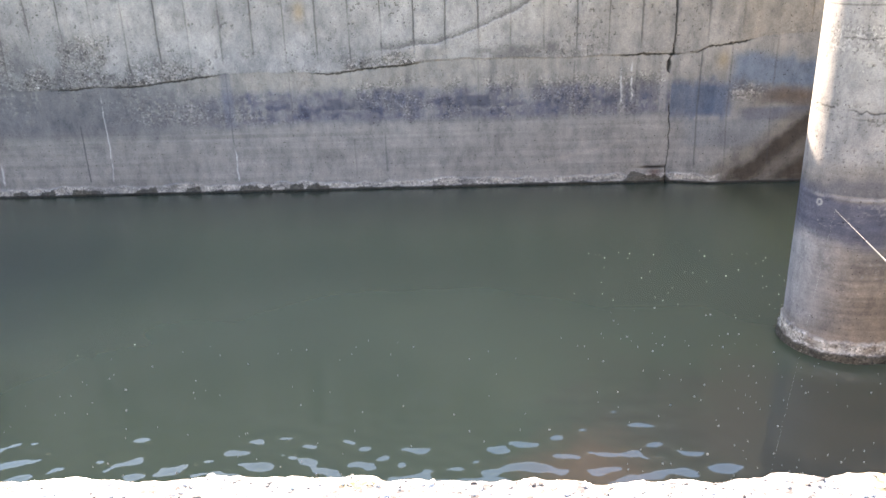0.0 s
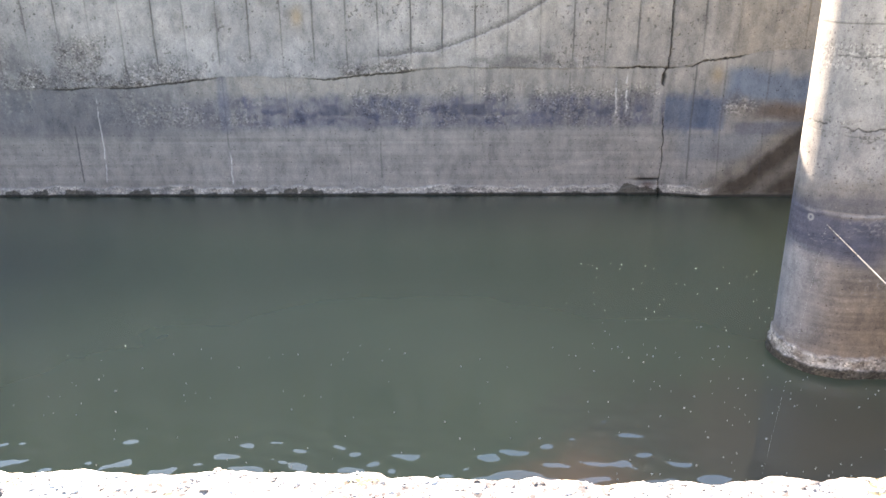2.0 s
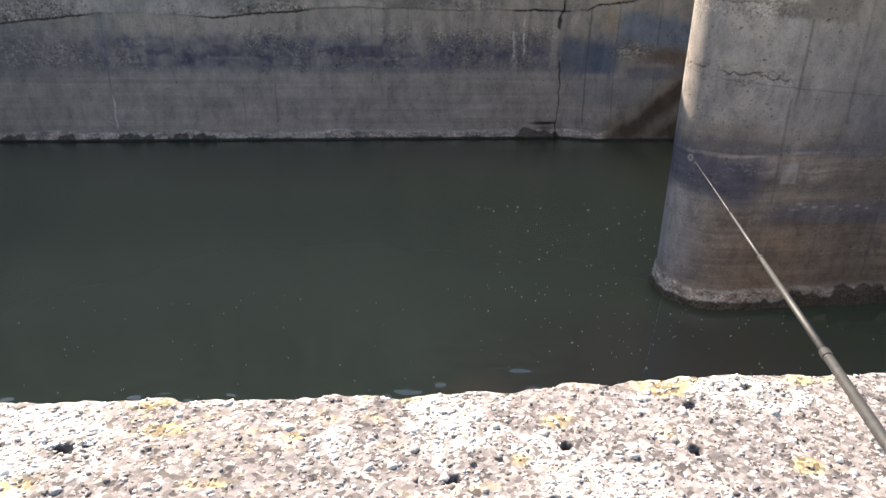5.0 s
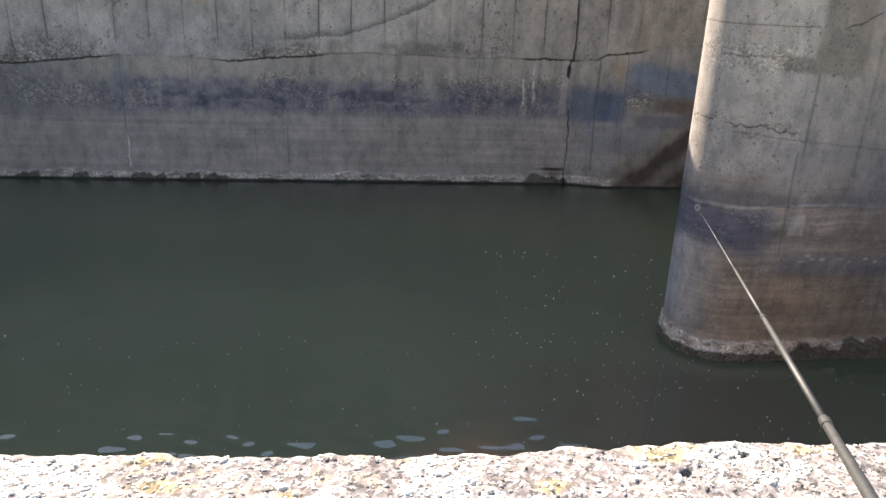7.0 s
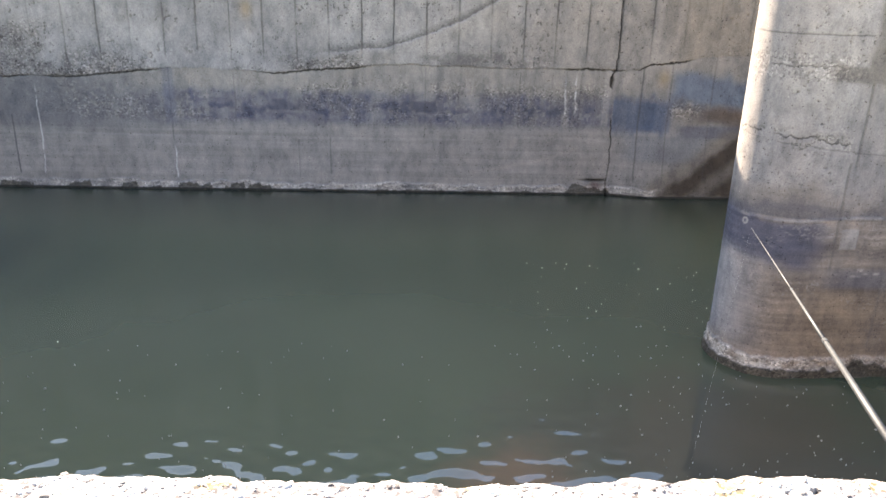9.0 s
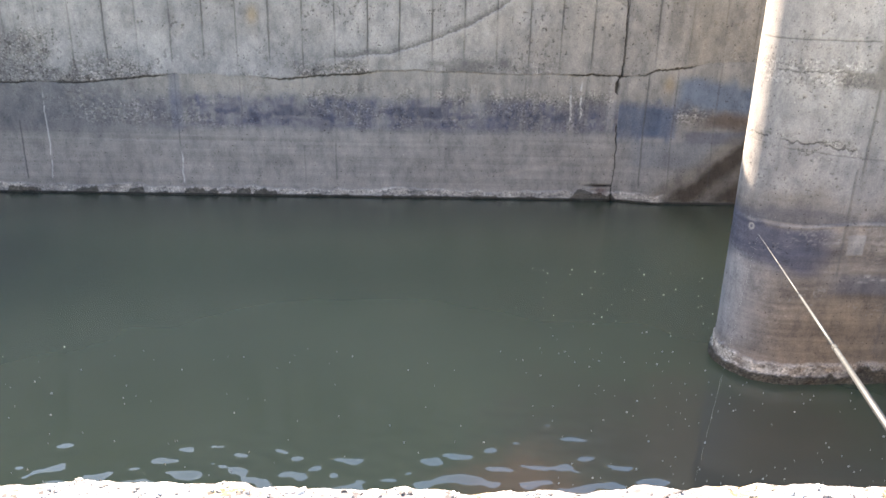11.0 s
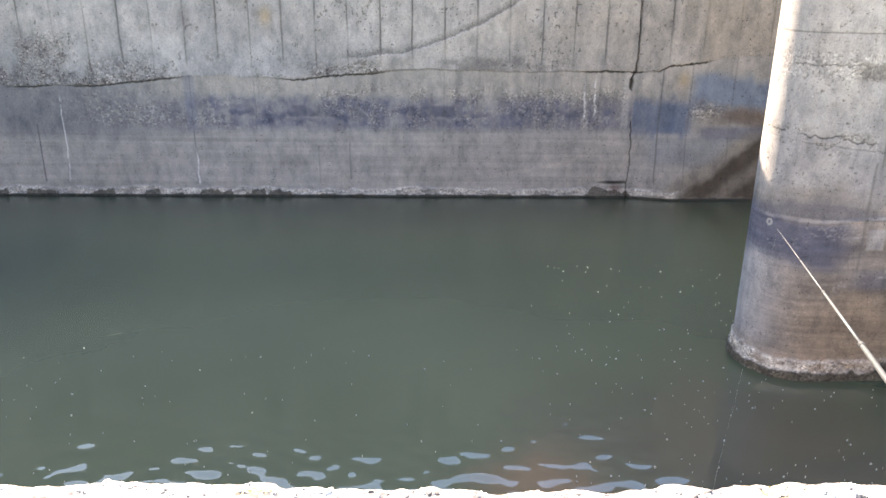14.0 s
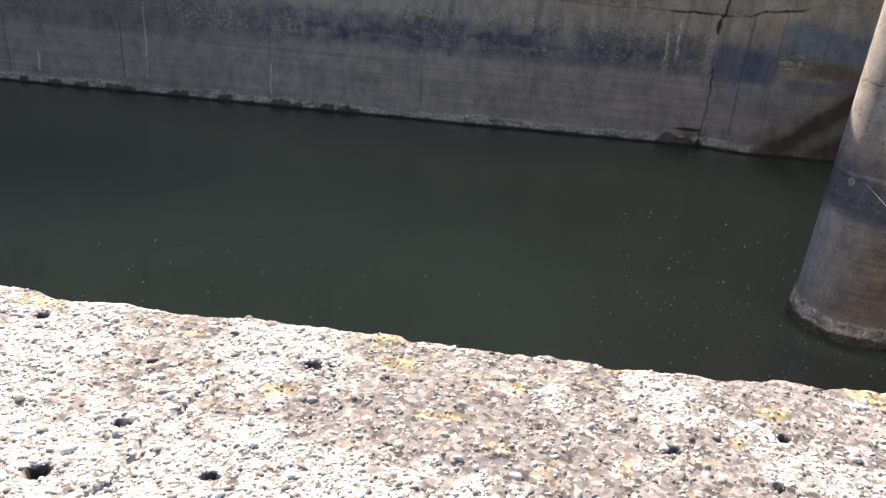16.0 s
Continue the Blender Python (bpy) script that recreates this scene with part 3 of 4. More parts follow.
def pier_surface(s, z):
    """s runs along the surface: 0 where the flat face meets the nose, negative round the nose, positive along the face (x = PX + s)."""
    out = np.zeros_like(s)
    x = PX + s
    big, mid, small, tiny = fbm(s * 1.1, z * 1.2, 201), fbm(s * 3.4, z * 3.2, 205), fbm(s * 14, z * 14, 209), value_noise(s * 45, z * 45, 213)
    col = np.stack([0.35 + 0 * s, 0.33 + 0 * s, 0.31 + 0 * s], -1)
    col = mix(col, (0.44, 0.43, 0.42), 0.6 * step(0.45, 0.7, big))
    # brown staining and shade both painted in along the flat face; random blotches before it
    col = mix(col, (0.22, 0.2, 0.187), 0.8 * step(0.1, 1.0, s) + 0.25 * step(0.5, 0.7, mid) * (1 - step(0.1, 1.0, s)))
    upper = step(1.45, 1.75, z + 0.3 * (mid - 0.5))
    # low zone: warm brown layers
    lay = fbm(s * 0.6, z * 9 + 0.9 * mid, 221, 5)
    col = mix(col, (0.25, 0.215, 0.185), 1 - upper)
    col = mix(col, (0.30, 0.225, 0.155), (1 - upper) * 0.7 * bump(z, 0.45 + 0.2 * (mid - 0.5), 0.22, 0.3) * step(-0.5, 0.3, s))
    col = col * (1 + 1.3 * (lay - 0.48) * (1 - upper))[..., None]
    # the face's shade painted darker again, low on the right
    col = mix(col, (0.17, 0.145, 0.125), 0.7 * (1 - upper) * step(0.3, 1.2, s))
    # blue and dark bands
    nose = 1 - step(-0.1, 0.35, s)
    blue = bump(z, 1.21 + 0.16 * (mid - 0.5), 0.14, 0.13) * step(0.35, 0.75, 0.55 * nose + 0.75 * fbm(s * 1.6, z * 9, 231))
    col = mix(col, (0.092, 0.1, 0.14), 0.88 * blue * (0.16 + 0.84 * nose))
    thin = fbm(s * 1.4, z * 42 + 3.0 * mid, 233, 4)
    col = col * (1 + 0.55 * (thin - 0.5) * (1 - upper))[..., None]
    scale = step(0.7, 0.84, value_noise(s * 55, z * 90, 235)) * step(0.46, 0.62, fbm(s * 2.4, z * 6, 237)) * (1 - upper) * step(0.25, 0.4, z)
    col = mix(col, (0.42, 0.4, 0.38), 0.35 * scale)
    col = mix(col, (0.14, 0.14, 0.155), 0.75 * step(1.405, 1.42, z + 0.02 * (mid - 0.5)) * (1 - step(1.45, 1.62, z + 0.25 * (mid - 0.5))) * step(0.25, 0.55, mid + 0.3 * nose))
    col = mix(col, (0.13, 0.135, 0.16), 0.65 * bump(z, 0.92 - 0.03 * s, 0.05, 0.07) * step(0.25, 0.6, s + mid * 0.5))
    # pale grey-blue nose, made lighter in colour for the light it catches
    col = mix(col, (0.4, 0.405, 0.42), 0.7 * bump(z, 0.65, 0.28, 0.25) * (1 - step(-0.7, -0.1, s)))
    col = mix(col, (0.16, 0.165, 0.18), 0.55 * step(0.5, 0.9, s) * bump(z, 1.65, 0.2, 0.15) * step(0.3, 0.6, mid))
    line = z - 1.405 - 0.02 * np.sin(s * 3) - 0.02 * (mid - 0.5)
    lip = bump(line, 0, 0.006, 0.012) * step(-0.7, -0.5, s) * (1 - step(0.55, 0.9, s))
    out += 0.006 * lip - 0.006 * step(0, 0.02, line) * (1 - step(0.02, 0.1, line))
    col = mix(col, (0.36, 0.335, 0.305), 0.6 * lip * step(0.3, 0.5, fbm(s * 5, z, 243)))
    white = step(0.6, 0.75, value_noise(s * 20, z * 40, 241)) * bump(z, 0.975 - 0.03 * s, 0.02, 0.03) * step(0.2, 0.5, s)
    col = mix(col, (0.42, 0.4, 0.37), 0.65 * white)
    # repaired patch and seams
    patch = bump(x, 3.84, 0.06, 0.02) * bump(z, 1.25, 0.075, 0.02)
    col = mix(col, (0.42, 0.4, 0.375), 0.75 * patch * (0.5 + mid))
    out += 0.006 * patch
    for sx, z0, z1, d in ((3.775, 1.85, 2.47, 0.6), (3.73, 1.0, 1.85, 0.45), (4.25, 1.7, 2.8, 0.35), (4.2, 0.3, 0.9, 0.25), (4.75, 0.3, 3.0, 0.35), (5.4, 0.3, 3.4, 0.35)):
        g = (1 - step(0.004, 0.018, np.abs(x - sx - 0.03 * (fbm(z * 2, z * 0 + sx, 250) - 0.5)))) * step(z0 - 0.05, z0, z) * (1 - step(z1, z1 + 0.05, z))
        out -= 0.010 * g * d
        col = mix(col, (0.10, 0.095, 0.09), d * g)
        col = mix(col, (0.2, 0.19, 0.18), 0.5 * d * bump(x, sx + 0.03, 0.02, 0.06) * step(z0 - 0.05, z0, z) * (1 - step(z1, z1 + 0.05, z)))
    # damp hanging stain
    damp = bump(x, 3.93 + 0.05 * (mid - 0.5), 0.17, 0.07) * step(2.46, 2.5, z + 0.05 * (mid - 0.5))
    damp = np.maximum(damp, bump(x, 3.62, 0.12, 0.1) * bump(z, 2.54 + 0.04 * mid, 0.04, 0.04))
    col = mix(col, (0.17, 0.155, 0.14), 0.72 * damp)
    # cracks across
    for z0, slope, s0, s1, d, amp in ((2.84, -0.01, -0.9, 0.35, 0.55, 0.02), (2.6, -0.05, -0.8, 0.05, 0.55, 0.10), (2.03, -0.10, -0.85, 0.25, 0.9, 0.11), (1.985, -0.09, -0.8, 1.2, 0.35, 0.03), (2.66, 0.42, 0.36, 0.75, 0.9, 0.05), (3.3, 0.0, -0.9, 1.5, 0.5, 0.03)):
        lin = z - z0 - slope * s - amp * (fbm(s * 6, s * 0 + z0, 260, 6) - 0.5) - 0.5 * amp * (fbm(s * 19, z * 4, 261) - 0.5)
        g = (1 - step(0.002, 0.009, np.abs(lin))) * step(s0, s0 + 0.1, s) * (1 - step(s1 - 0.1, s1, s)) * step(0.3, 0.45, fbm(s * 7, z * 2, 263))
        out -= 0.008 * g * d
        col = mix(col, (0.05, 0.047, 0.044), d * g)
    spall = bump(z, 2.02 - 0.09 * s, 0.05, 0.07) * step(0.5, 0.62, small) * (1 - step(0.1, 0.3, s))
    out -= 0.004 * spall
    col = mix(col, (0.2, 0.19, 0.175), 0.4 * spall)
    pits = step(0.73, 0.78, fbm(s * 60, z * 50, 271, 3)) * step(0.42, 0.62, fbm(s * 2.2, z * 2.2, 273)) * upper
    out -= 0.010 * pits
    col = mix(col, (0.10, 0.095, 0.09), 0.7 * pits)
    ring = np.hypot(s + 0.52, z - 1.33)
    col = mix(col, (0.38, 0.37, 0.35), 0.8 * bump(ring, 0.022, 0.006, 0.006))
    # crust and algae at the foot
    top = 0.20 + 0.07 * (fbm(s * 4, s * 0, 281) - 0.5) + 0.05 * (fbm(s * 15, s * 0, 282) - 0.5)
    crust = step(0, 0.03, top - z)
    out += 0.02 * crust * (0.4 + small)
    col = mix(col, (0.60, 0.56, 0.50), 0.95 * crust * (0.45 + 0.6 * nose) * step(0.25, 0.6, fbm(s * 12, z * 22, 283)))
    sc = (0.085 - 0.025 * step(0.0, 0.5, s) + 0.05 * step(0.45, 1.2, s) + 0.09 * step(0.0, 0.7, s) * step(0.42, 0.6, fbm(s * 4.5, s * 0, 284))) * (0.7 + 0.6 * fbm(s * 11, s * 0, 285))
    algae = step(0, 0.015, sc - z)
    out += 0.018 * algae
    col = mix(col, (0.07, 0.062, 0.046), 0.9 * algae)
    calm = 1 - 0.85 * (1 - step(-0.55, -0.15, s))
    out = np.where(z > 0.35, out * calm, out)
    out += (0.010 * (mid - 0.5) + 0.005 * (small - 0.5)) * calm
    gravel = np.clip(0.6 * spall * calm + 0.5 * crust + 0.14 * (1 - upper) * step(0.45, 0.65, mid) + 0.04 * calm + 0.4 * bump(z, 2.6, 0.06, 0.08) * (1 - step(0.0, 0.3, s)), 0, 1)
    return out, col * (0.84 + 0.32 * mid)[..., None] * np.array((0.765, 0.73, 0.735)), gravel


def pier_places(ss, zs):
    s, z = np.meshgrid(ss, zs)
    out, col, gravel = pier_surface(s, z)
    ang = np.where(s < 0, -math.pi / 2 + np.maximum(s, -math.pi * PR) / PR, -math.pi / 2)
    back = np.maximum(-s - math.pi * PR, 0)
    r = PR + out
    x = np.where(s >= 0, PX + s, PX + r * np.cos(ang) + back)
    y = np.where(s >= 0, PY - r + 0.035 * np.maximum(s, 0), PY + r * np.sin(ang))
    return np.stack([x, y, z], -1), col, gravel


pz = np.concatenate([np.linspace(-0.5, -0.06, 4), np.arange(-0.04, 3.6, 0.0075), np.linspace(3.65, WALL_TOP, 34)])
turn = math.pi * PR
ps = np.concatenate([np.linspace(-turn - (PIER_END - PX), -turn + 0.25, 34), np.arange(-turn + 0.3, 2.0, 0.0075), np.linspace(2.05, PIER_END - PX, 60)])
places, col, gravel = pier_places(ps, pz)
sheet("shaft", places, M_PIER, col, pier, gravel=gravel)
bm = bmesh.new()
ring = [(PX + PR * math.cos(a), PY + PR * math.sin(a)) for a in np.linspace(math.pi / 2, 1.5 * math.pi, 24)] + [(PIER_END, PY - PR + 0.19), (PIER_END, PY + PR)]
low = [bm.verts.new((x, y, WALL_TOP - 0.05)) for x, y in ring]
high = [bm.verts.new((x, y, WALL_TOP + 0.01)) for x, y in ring]
bm.faces.new(high)
for i in range(len(ring)):
    bm.faces.new((low[i], low[(i + 1) % len(ring)], high[(i + 1) % len(ring)], high[i]))
part("cap", bm, M_DECK, pier)
sl = np.arange(-turn, 3.0, 0.03)
zl = np.array([-0.25, -0.1, -0.02, 0.012, 0.03, 0.036])
s, z = np.meshgrid(sl, zl)
bulge = np.interp(z, [-0.25, -0.02, 0.012, 0.036], [0.018, 0.02, 0.018, 0.0]) + 0.012 * (fbm(s * 9, z * 9, 290) - 0.5)
ang = np.where(s < 0, -math.pi / 2 + s / PR, -math.pi / 2)
r = PR + bulge
rim = np.stack([np.where(s >= 0, PX + s, PX + r * np.cos(ang)), np.where(s >= 0, PY - r + 0.035 * np.maximum(s, 0), PY + r * np.sin(ang)), z + 0.015 * (fbm(s * 6, s * 0, 291) - 0.5)], -1)
sheet("algae_rim", rim, M_SLIME, None, pier, "wet olive algae rim at the water line")

# ---- parapet in front of the camera ----
LEDGE_Z, LEDGE_Y = 2.562, 0.6
parapet = tagged(new("parapet"), "sunlit rough concrete parapet with pale exposed aggregate and yellow lichen", "parapet")
HOLES = ((-0.097, 0.392, 0.011), (-0.135, 0.316, 0.016), (0.055, 0.522, 0.012), (0.01, 0.338, 0.009), (-0.277, 0.557, 0.012), (-0.008, 0.53, 0.006), (0.074, 0.527, 0.008), (0.431, 0.449, 0.008),
         (0.782, 0.577, 0.010), (0.705, 0.545, 0.008), (0.55, 0.49, 0.008), (0.68, 0.47, 0.009), (0.30, 0.46, 0.006), (0.52, 0.41, 0.008))
LICHENS = ((0.70, 0.585, 0.06, 0.022), (-0.30, 0.585, 0.05, 0.02), (0.14, 0.545, 0.05, 0.012), (0.03, 0.47, 0.02, 0.015), (0.12, 0.59, 0.03, 0.01), (0.55, 0.53, 0.02, 0.015), (0.86, 0.585, 0.04, 0.01),
           (0.20, 0.46, 0.025, 0.012), (0.66, 0.50, 0.018, 0.01), (0.40, 0.58, 0.015, 0.008), (0.50, 0.47, 0.012, 0.012), (0.78, 0.44, 0.02, 0.015), (-0.1, 0.56, 0.02, 0.01), (0.28, 0.52, 0.02, 0.01))


def edge_line(x):
    """The parapet's broken front edge."""
    return LEDGE_Y - 0.001 + 0.010 * (1 - step(-0.32, -0.27, x)) + 0.007 * (1 - step(0.0, 0.35, x)) + 0.005 * step(0.5, 0.75, x) + 0.030 * (fbm(x * 7, x * 0, 301) - 0.5) + 0.018 * (fbm(x * 24, x * 0, 302, 3) - 0.5)


def ledge_tint(x, y):
    n1, n2 = fbm(x * 60, y * 60, 311), fbm(x * 9, y * 9, 313, 5)
    yellow = np.zeros_like(x)
    for lx, ly, rx, ry in LICHENS:
        yellow = np.maximum(yellow, np.exp(-((x - lx) / rx) ** 2 - ((y - ly) / ry) ** 2))
    yellow = 0.8 * step(0.34, 0.7, yellow * (0.2 + 1.4 * n1)) + 0.35 * step(0.64, 0.72, n1) * step(0.5, 0.65, n2)
    grey = step(0.44, 0.60, n2 + 0.5 * (n1 - 0.5) + 0.24 * step(0.0, 0.8, x) - 0.03)
    return np.clip(yellow, 0, 1), grey


def ledge_height(x, y):
    h = 0.008 * (fbm(x * 8, y * 8, 321) - 0.5) + 0.006 * (fbm(x * 60, y * 60, 323, 3) - 0.5)
    for hx, hy, hr in HOLES:
        d = np.hypot(x - hx, (y - hy) * 1.25) + 0.008 * (fbm(x * 90, y * 90, 325, 2) - 0.5)
        h = h - 0.03 * (1 - step(hr * 0.4, hr * 0.75, d))
    wig = 0.02 * (fbm(y * 25, y * 0, 327) - 0.5)
    h = h - 0.006 * (1 - step(0.001, 0.004, np.abs(x + 0.065 - 0.25 * (y - 0.36) - wig))) * bump(y, 0.36, 0.11, 0.02)
    return h


lx = np.concatenate([np.linspace(-20, -0.95, 100), np.arange(-0.9, 1.4, 0.004), np.linspace(1.45, 20, 100)])
prof = np.concatenate([np.linspace(-0.12, 0.15, 14), np.arange(0.155, 0.585, 0.004)])
X, V = np.meshgrid(lx, prof)
E = edge_line(X)
Y = np.where(V < 0.5, V, 0.5 + (V - 0.5) / 0.085 * (E - 0.012 - 0.5))
Z = LEDGE_Z + ledge_height(X, Y) * step(-0.1, 0.0, Y)
rows_y, rows_z = [Y], [Z]
zf = Z[-1]
for a in (20, 40, 60, 80, 90):
    rows_y.append((E[0] - 0.012 + 0.012 * math.sin(radians(a)))[None] + 0.004 * (fbm(lx * 50, lx * 0 + a * 0.1, 331)[None] - 0.5))
    rows_z.append((zf - 0.012 + 0.012 * math.cos(radians(a)))[None])
for k, zz in enumerate(np.concatenate([np.arange(2.53, 2.3, -0.02), np.linspace(2.2, -0.5, 40)])):
    rows_y.append((E[0] * max(0, 1 - k * 0.12) + (LEDGE_Y - 0.004) * min(1, k * 0.12) + 0.012 * (fbm(lx * 12, lx * 0 + zz * 12, 333) - 0.5))[None])
    rows_z.append(np.full((1, len(lx)), zz))
Y, Z = np.concatenate(rows_y), np.concatenate(rows_z)
X = np.repeat(lx[None], len(Y), 0)
yellow, grey = ledge_tint(X, Y)
col = np.stack([0.41 + 0 * X, 0.39 + 0 * X, 0.39 + 0 * X], -1)
col = mix(col, (0.19, 0.173, 0.182), 0.9 * grey)
col = mix(col, (0.46, 0.35, 0.14), 0.6 * yellow)
# pits painted near black to deepen the shade inside them
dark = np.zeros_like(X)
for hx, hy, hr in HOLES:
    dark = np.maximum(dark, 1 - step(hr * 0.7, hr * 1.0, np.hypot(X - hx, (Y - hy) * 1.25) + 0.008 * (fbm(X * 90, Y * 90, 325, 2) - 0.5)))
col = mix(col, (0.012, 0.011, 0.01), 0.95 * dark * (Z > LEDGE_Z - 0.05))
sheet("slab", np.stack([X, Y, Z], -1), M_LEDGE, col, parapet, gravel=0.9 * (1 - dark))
part("back_face", box_bm((-20, -0.12, 1.45), (20, -0.118, LEDGE_Z - 0.004)), M_DECK, parapet)


def pebbles(name, count, x0, x1, y0, y1, seed):
    """Stones half sunk in the parapet's top."""
    r = np.random.default_rng(seed)
    px, py = r.uniform(x0, x1, count * 2), r.uniform(y0, y1, count * 2)
    ok = py < edge_line(px) - 0.009
    _, g = ledge_tint(px, py)
    ok &= r.random(len(px)) > 0.66 * g
    for hx, hy, hr in HOLES:
        ok &= np.hypot(px - hx, (py - hy) * 1.25) > hr * 0.75
    px, py = px[ok][:count], py[ok][:count]
    n = len(px)
    size = 0.0012 + 0.0026 * r.random(n) ** 2 + 0.0035 * (r.random(n) > 0.975)
    asp, turn_by, tall = r.uniform(0.45, 1, n), r.uniform(0, math.pi, n), r.uniform(0.15, 0.45, n)
    ang = np.arange(6) * math.pi / 3
    rad = r.uniform(0.5, 1.4, (n, 6))
    rad2 = rad * r.uniform(0.6, 0.9, (n, 6))
    v = np.zeros((n, 13, 3))
    for block, (rr, hgt) in enumerate(((rad, -0.35), (rad2, 0.75))):
        lxp, lyp = rr * np.cos(ang) * size[:, None], rr * np.sin(ang) * (size * asp)[:, None]
        v[:, block * 6:block * 6 + 6, 0] = lxp * np.cos(turn_by)[:, None] - lyp * np.sin(turn_by)[:, None]
        v[:, block * 6:block * 6 + 6, 1] = lxp * np.sin(turn_by)[:, None] + lyp * np.cos(turn_by)[:, None]
        v[:, block * 6:block * 6 + 6, 2] = (hgt * size * tall)[:, None] * r.uniform(0.75, 1.25, (n, 6))
    v[:, 12, 2] = size * tall * r.uniform(0.8, 1.1, n)
    v += np.stack([px, py, LEDGE_Z + ledge_height(px, py)], -1)[:, None, :]
    tri = []
    for i in range(6):
        j = (i + 1) % 6
        tri += [(i, j, 6 + j), (i, 6 + j, 6 + i), (6 + i, 6 + j, 12)]
    faces = (np.array(tri)[None] + (np.arange(n) * 13)[:, None, None]).reshape(-1, 3)
    me = bpy.data.meshes.new(name)
    me.vertices.add(n * 13)
    me.vertices.foreach_set("co", v.reshape(-1).astype(np.float32))
    me.loops.add(faces.size)
    me.loops.foreach_set("vertex_index", faces.reshape(-1).astype(np.int32))
    me.polygons.add(len(faces))
    me.polygons.foreach_set("loop_start", np.arange(0, faces.size, 3, dtype=np.int32))
    me.update(calc_edges=True)
    yl, gr = ledge_tint(px, py)
    c = np.ones((n, 3))
    c = mix(c, (1.0, 0.80, 0.42), 0.75 * yl * (r.random(n) < 0.75))
    c = mix(c, (0.54, 0.505, 0.52), 0.8 * gr)
    rgba = np.ones((n, 13, 4), np.float32)
    rgba[..., :3] = c[:, None, :]
    layer = me.color_attributes.new("stain", "FLOAT_COLOR", "POINT")
    layer.data.foreach_set("color", rgba.reshape(-1))
    me.materials.append(M_PEBBLE)
    ob = new(name, me)
    ob.parent = parapet
    return tagged(ob, "pale cream and grey pebbles bedded in the concrete", kind="stuff")


pebbles("aggregate", 34000, -0.75, 1.25, 0.2, 0.615, 41)
pebbles("aggregate", 5000, -1.6, 2.0, -0.1, 0.6, 42)

# ---- fishing rod over the parapet ----
M_ROD = plain_mat("worn_grey_rod", (0.004, 0.004, 0.005), (0.032, 0.034, 0.038), 90, 0.6, 0.15, 0.002, 0.0, (1, 1, 1))
M_RING = plain_mat("rod_ferrule", (0.02, 0.02, 0.022), (0.06, 0.06, 0.06), 40, 0.35, 0.1, 0.001)
M_LINE = plain_mat("fishing_line", (0.5, 0.52, 0.5), (0.65, 0.66, 0.64), 10, 0.3, 0.0)
rod = tagged(new("fishing_rod"), "worn grey telescopic fishing rod resting on the parapet edge", "fishing rod")
ROD_P, ROD_D = Vector((0.902, 0.6, LEDGE_Z + 0.012)), Vector((0.366, 0.911, -0.190))


def tube(bm, a, b, ra, rb, n=14):
    d = (b - a).normalized()
    u = d.orthogonal().normalized()
    w = d.cross(u)
    rings = []
    for p, r in ((a, ra), (b, rb)):
        rings.append([bm.verts.new(p + (u * math.cos(2 * math.pi * i / n) + w * math.sin(2 * math.pi * i / n)) * r) for i in range(n)])
    for i in range(n):
        bm.faces.new((rings[0][i], rings[0][(i + 1) % n], rings[1][(i + 1) % n], rings[1][i]))
    bm.faces.new(rings[0][::-1])
    bm.faces.new(rings[1])


def rod_at(s):
    return ROD_P + ROD_D * s + Vector((-0.012, 0.0, 0.012)) * max(0.0, s - 2.0) ** 2


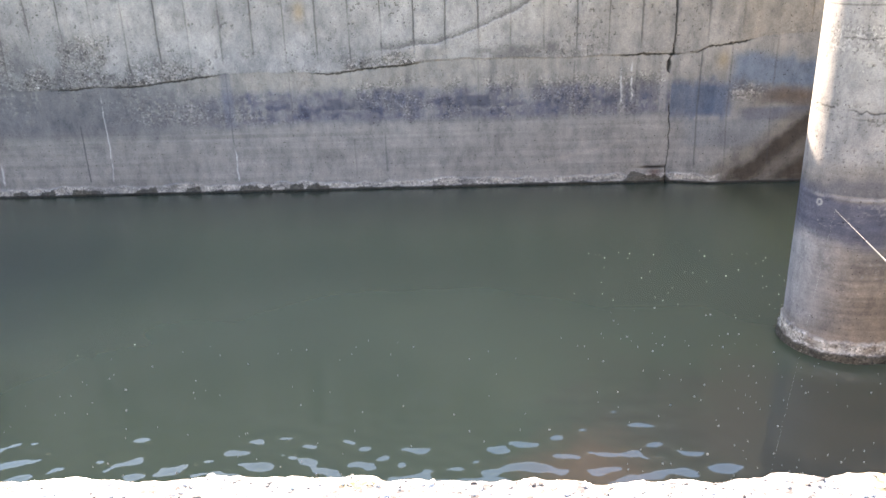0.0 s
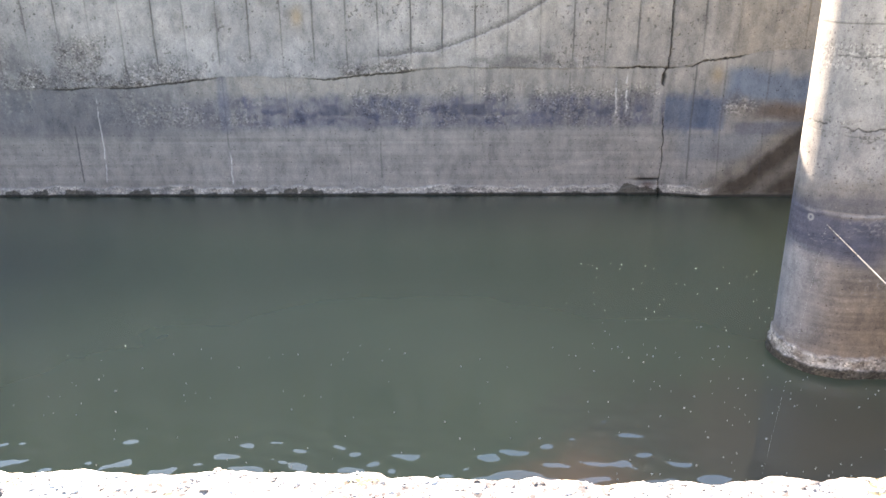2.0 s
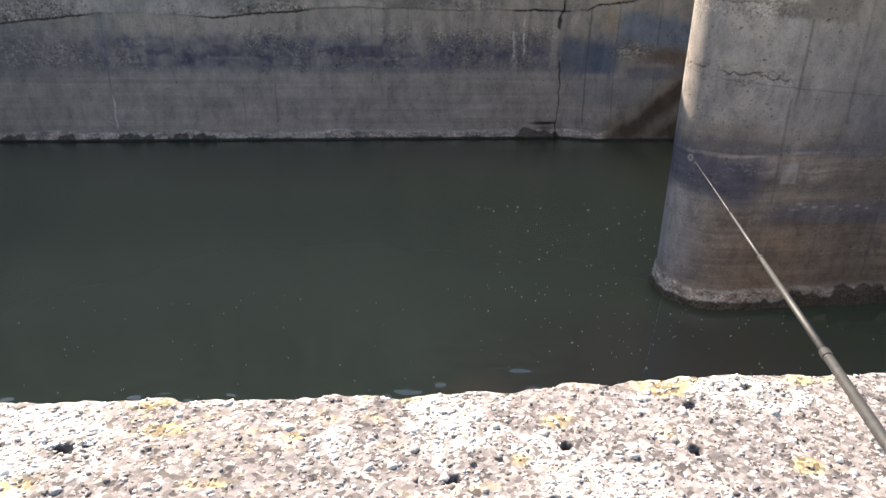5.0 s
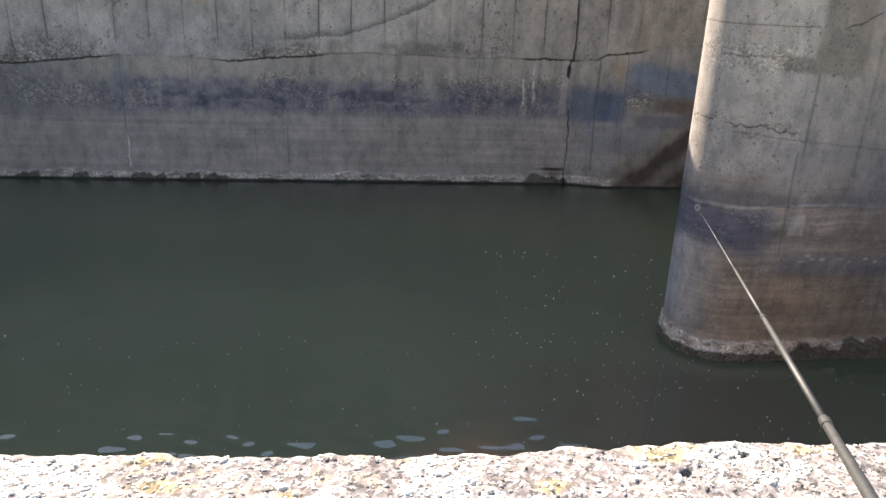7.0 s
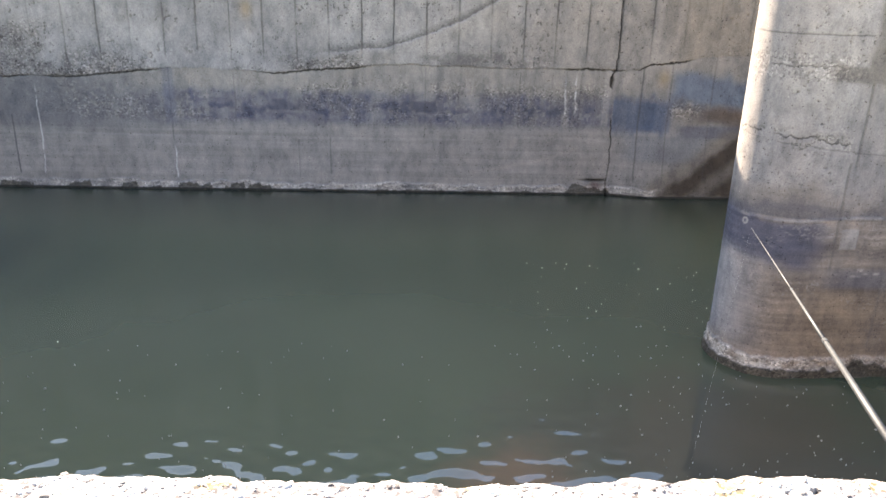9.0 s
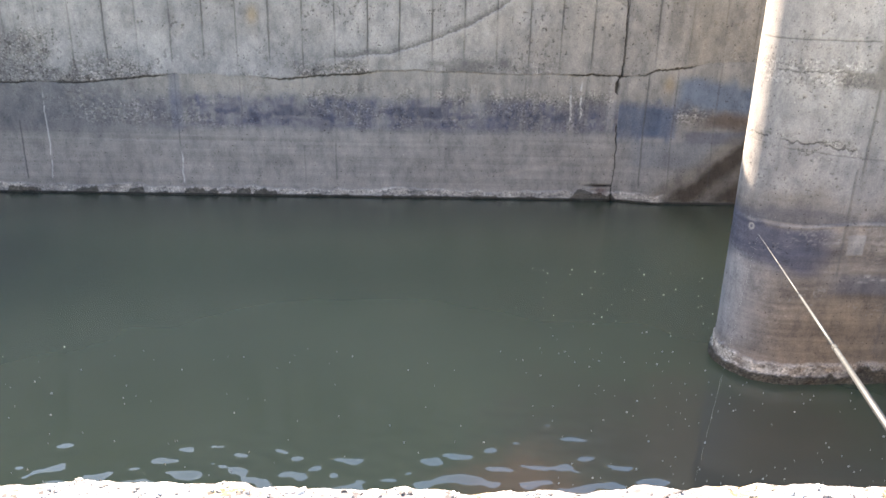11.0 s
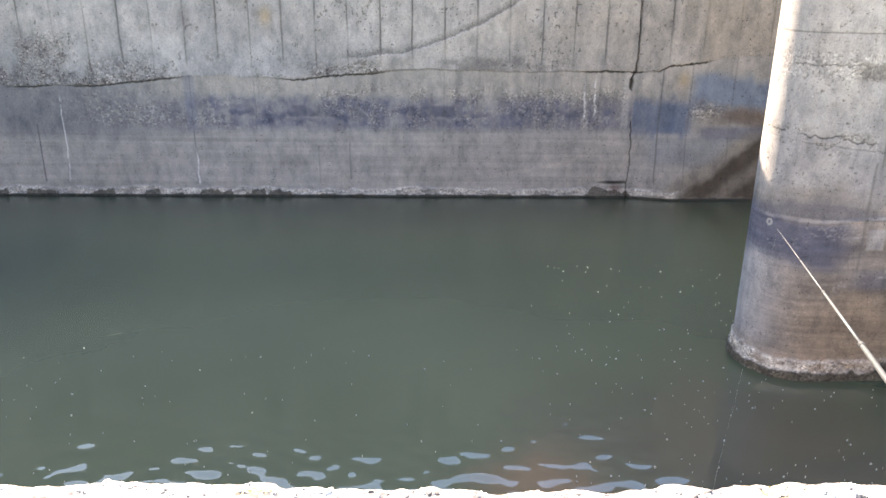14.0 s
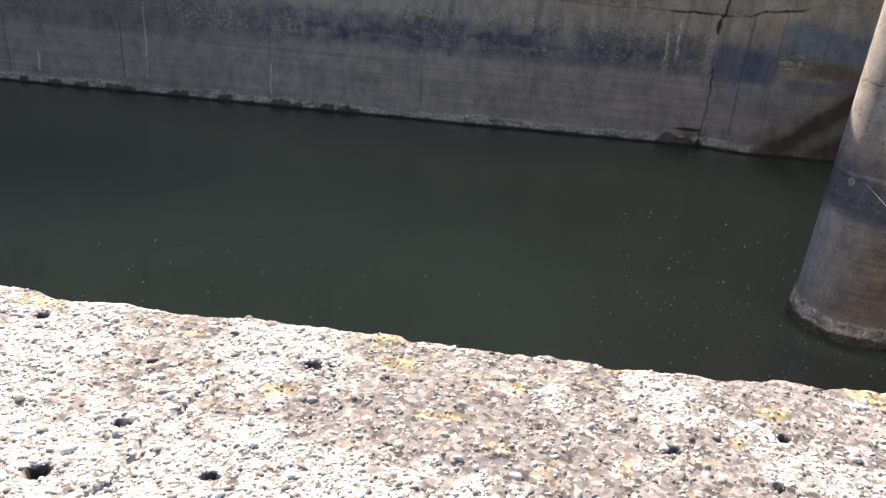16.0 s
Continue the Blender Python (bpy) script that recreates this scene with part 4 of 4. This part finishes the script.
sections = [(-0.55, 0.04, 0.0115, 0.0108), (0.04, 0.62, 0.0100, 0.0086), (0.62, 1.2, 0.0072, 0.006), (1.2, 1.8, 0.005, 0.0042), (1.8, 2.35, 0.0034, 0.0026), (2.35, 2.6, 0.002, 0.0015), (2.6, 2.87, 0.0015, 0.001)]
for s0, s1, r0, r1 in sections:
    bm = bmesh.new()
    r0, r1 = r0 * 0.55, r1 * 0.55
    tube(bm, rod_at(s0), rod_at(s1), r0, r1)
    part("section", bm, M_ROD, rod, "", True)
    bm = bmesh.new()
    tube(bm, rod_at(s1 - 0.02), rod_at(s1 + 0.002), r1 * 1.18, r1 * 1.18)
    part("ferrule", bm, M_RING, rod, "dark ferrule")
bm = bmesh.new()
tube(bm, rod_at(-0.575), rod_at(-0.55), 0.0085, 0.0085)
part("butt_cap", bm, M_RING, rod, "black rubber butt cap")
tip = rod_at(2.87)
bm = bmesh.new()
tube(bm, tip, Vector((tip.x - 0.12, tip.y + 0.1, -0.05)), 0.0001, 0.0001, 5)
part("line", bm, M_LINE, rod, "thin clear fishing line")

# ---- foam flecks on the water ----
fr = np.random.default_rng(77)
bm = bmesh.new()


def fleck(cx, cy, r):
    n = 7
    a0, stretch = fr.uniform(0, 6.28), fr.uniform(0.35, 0.8)
    top = [bm.verts.new((cx + r * math.cos(a0 + i * 2 * math.pi / n) * fr.uniform(0.7, 1.2), cy + r * stretch * math.sin(a0 + i * 2 * math.pi / n) * fr.uniform(0.7, 1.2), 0.012)) for i in range(n)]
    base = [bm.verts.new((v.co.x * 1.0, v.co.y, -0.004)) for v in top]
    bm.faces.new(top)
    for i in range(n):
        bm.faces.new((base[i], base[(i + 1) % n], top[(i + 1) % n], top[i]))


for k in range(420):
    if k < 250:
        cx, cy = fr.uniform(1.2, 4.6), 3.6 + 4.6 * fr.random() ** 1.4
    else:
        cx, cy = fr.uniform(-3.5, 4.0), 3.4 + 2.6 * fr.random() ** 1.3
    if math.hypot(cx - PX, cy - PY) < PR + 0.1 or (cx > PX - 0.05 and abs(cy - PY) < PR + 0.1):
        continue
    fleck(cx, cy, 0.002 + 0.0075 * fr.random() ** 4)
tagged(part("foam_flecks", bm, M_FOAM), "tiny pale foam flecks drifting on green water", "foam", kind="stuff")
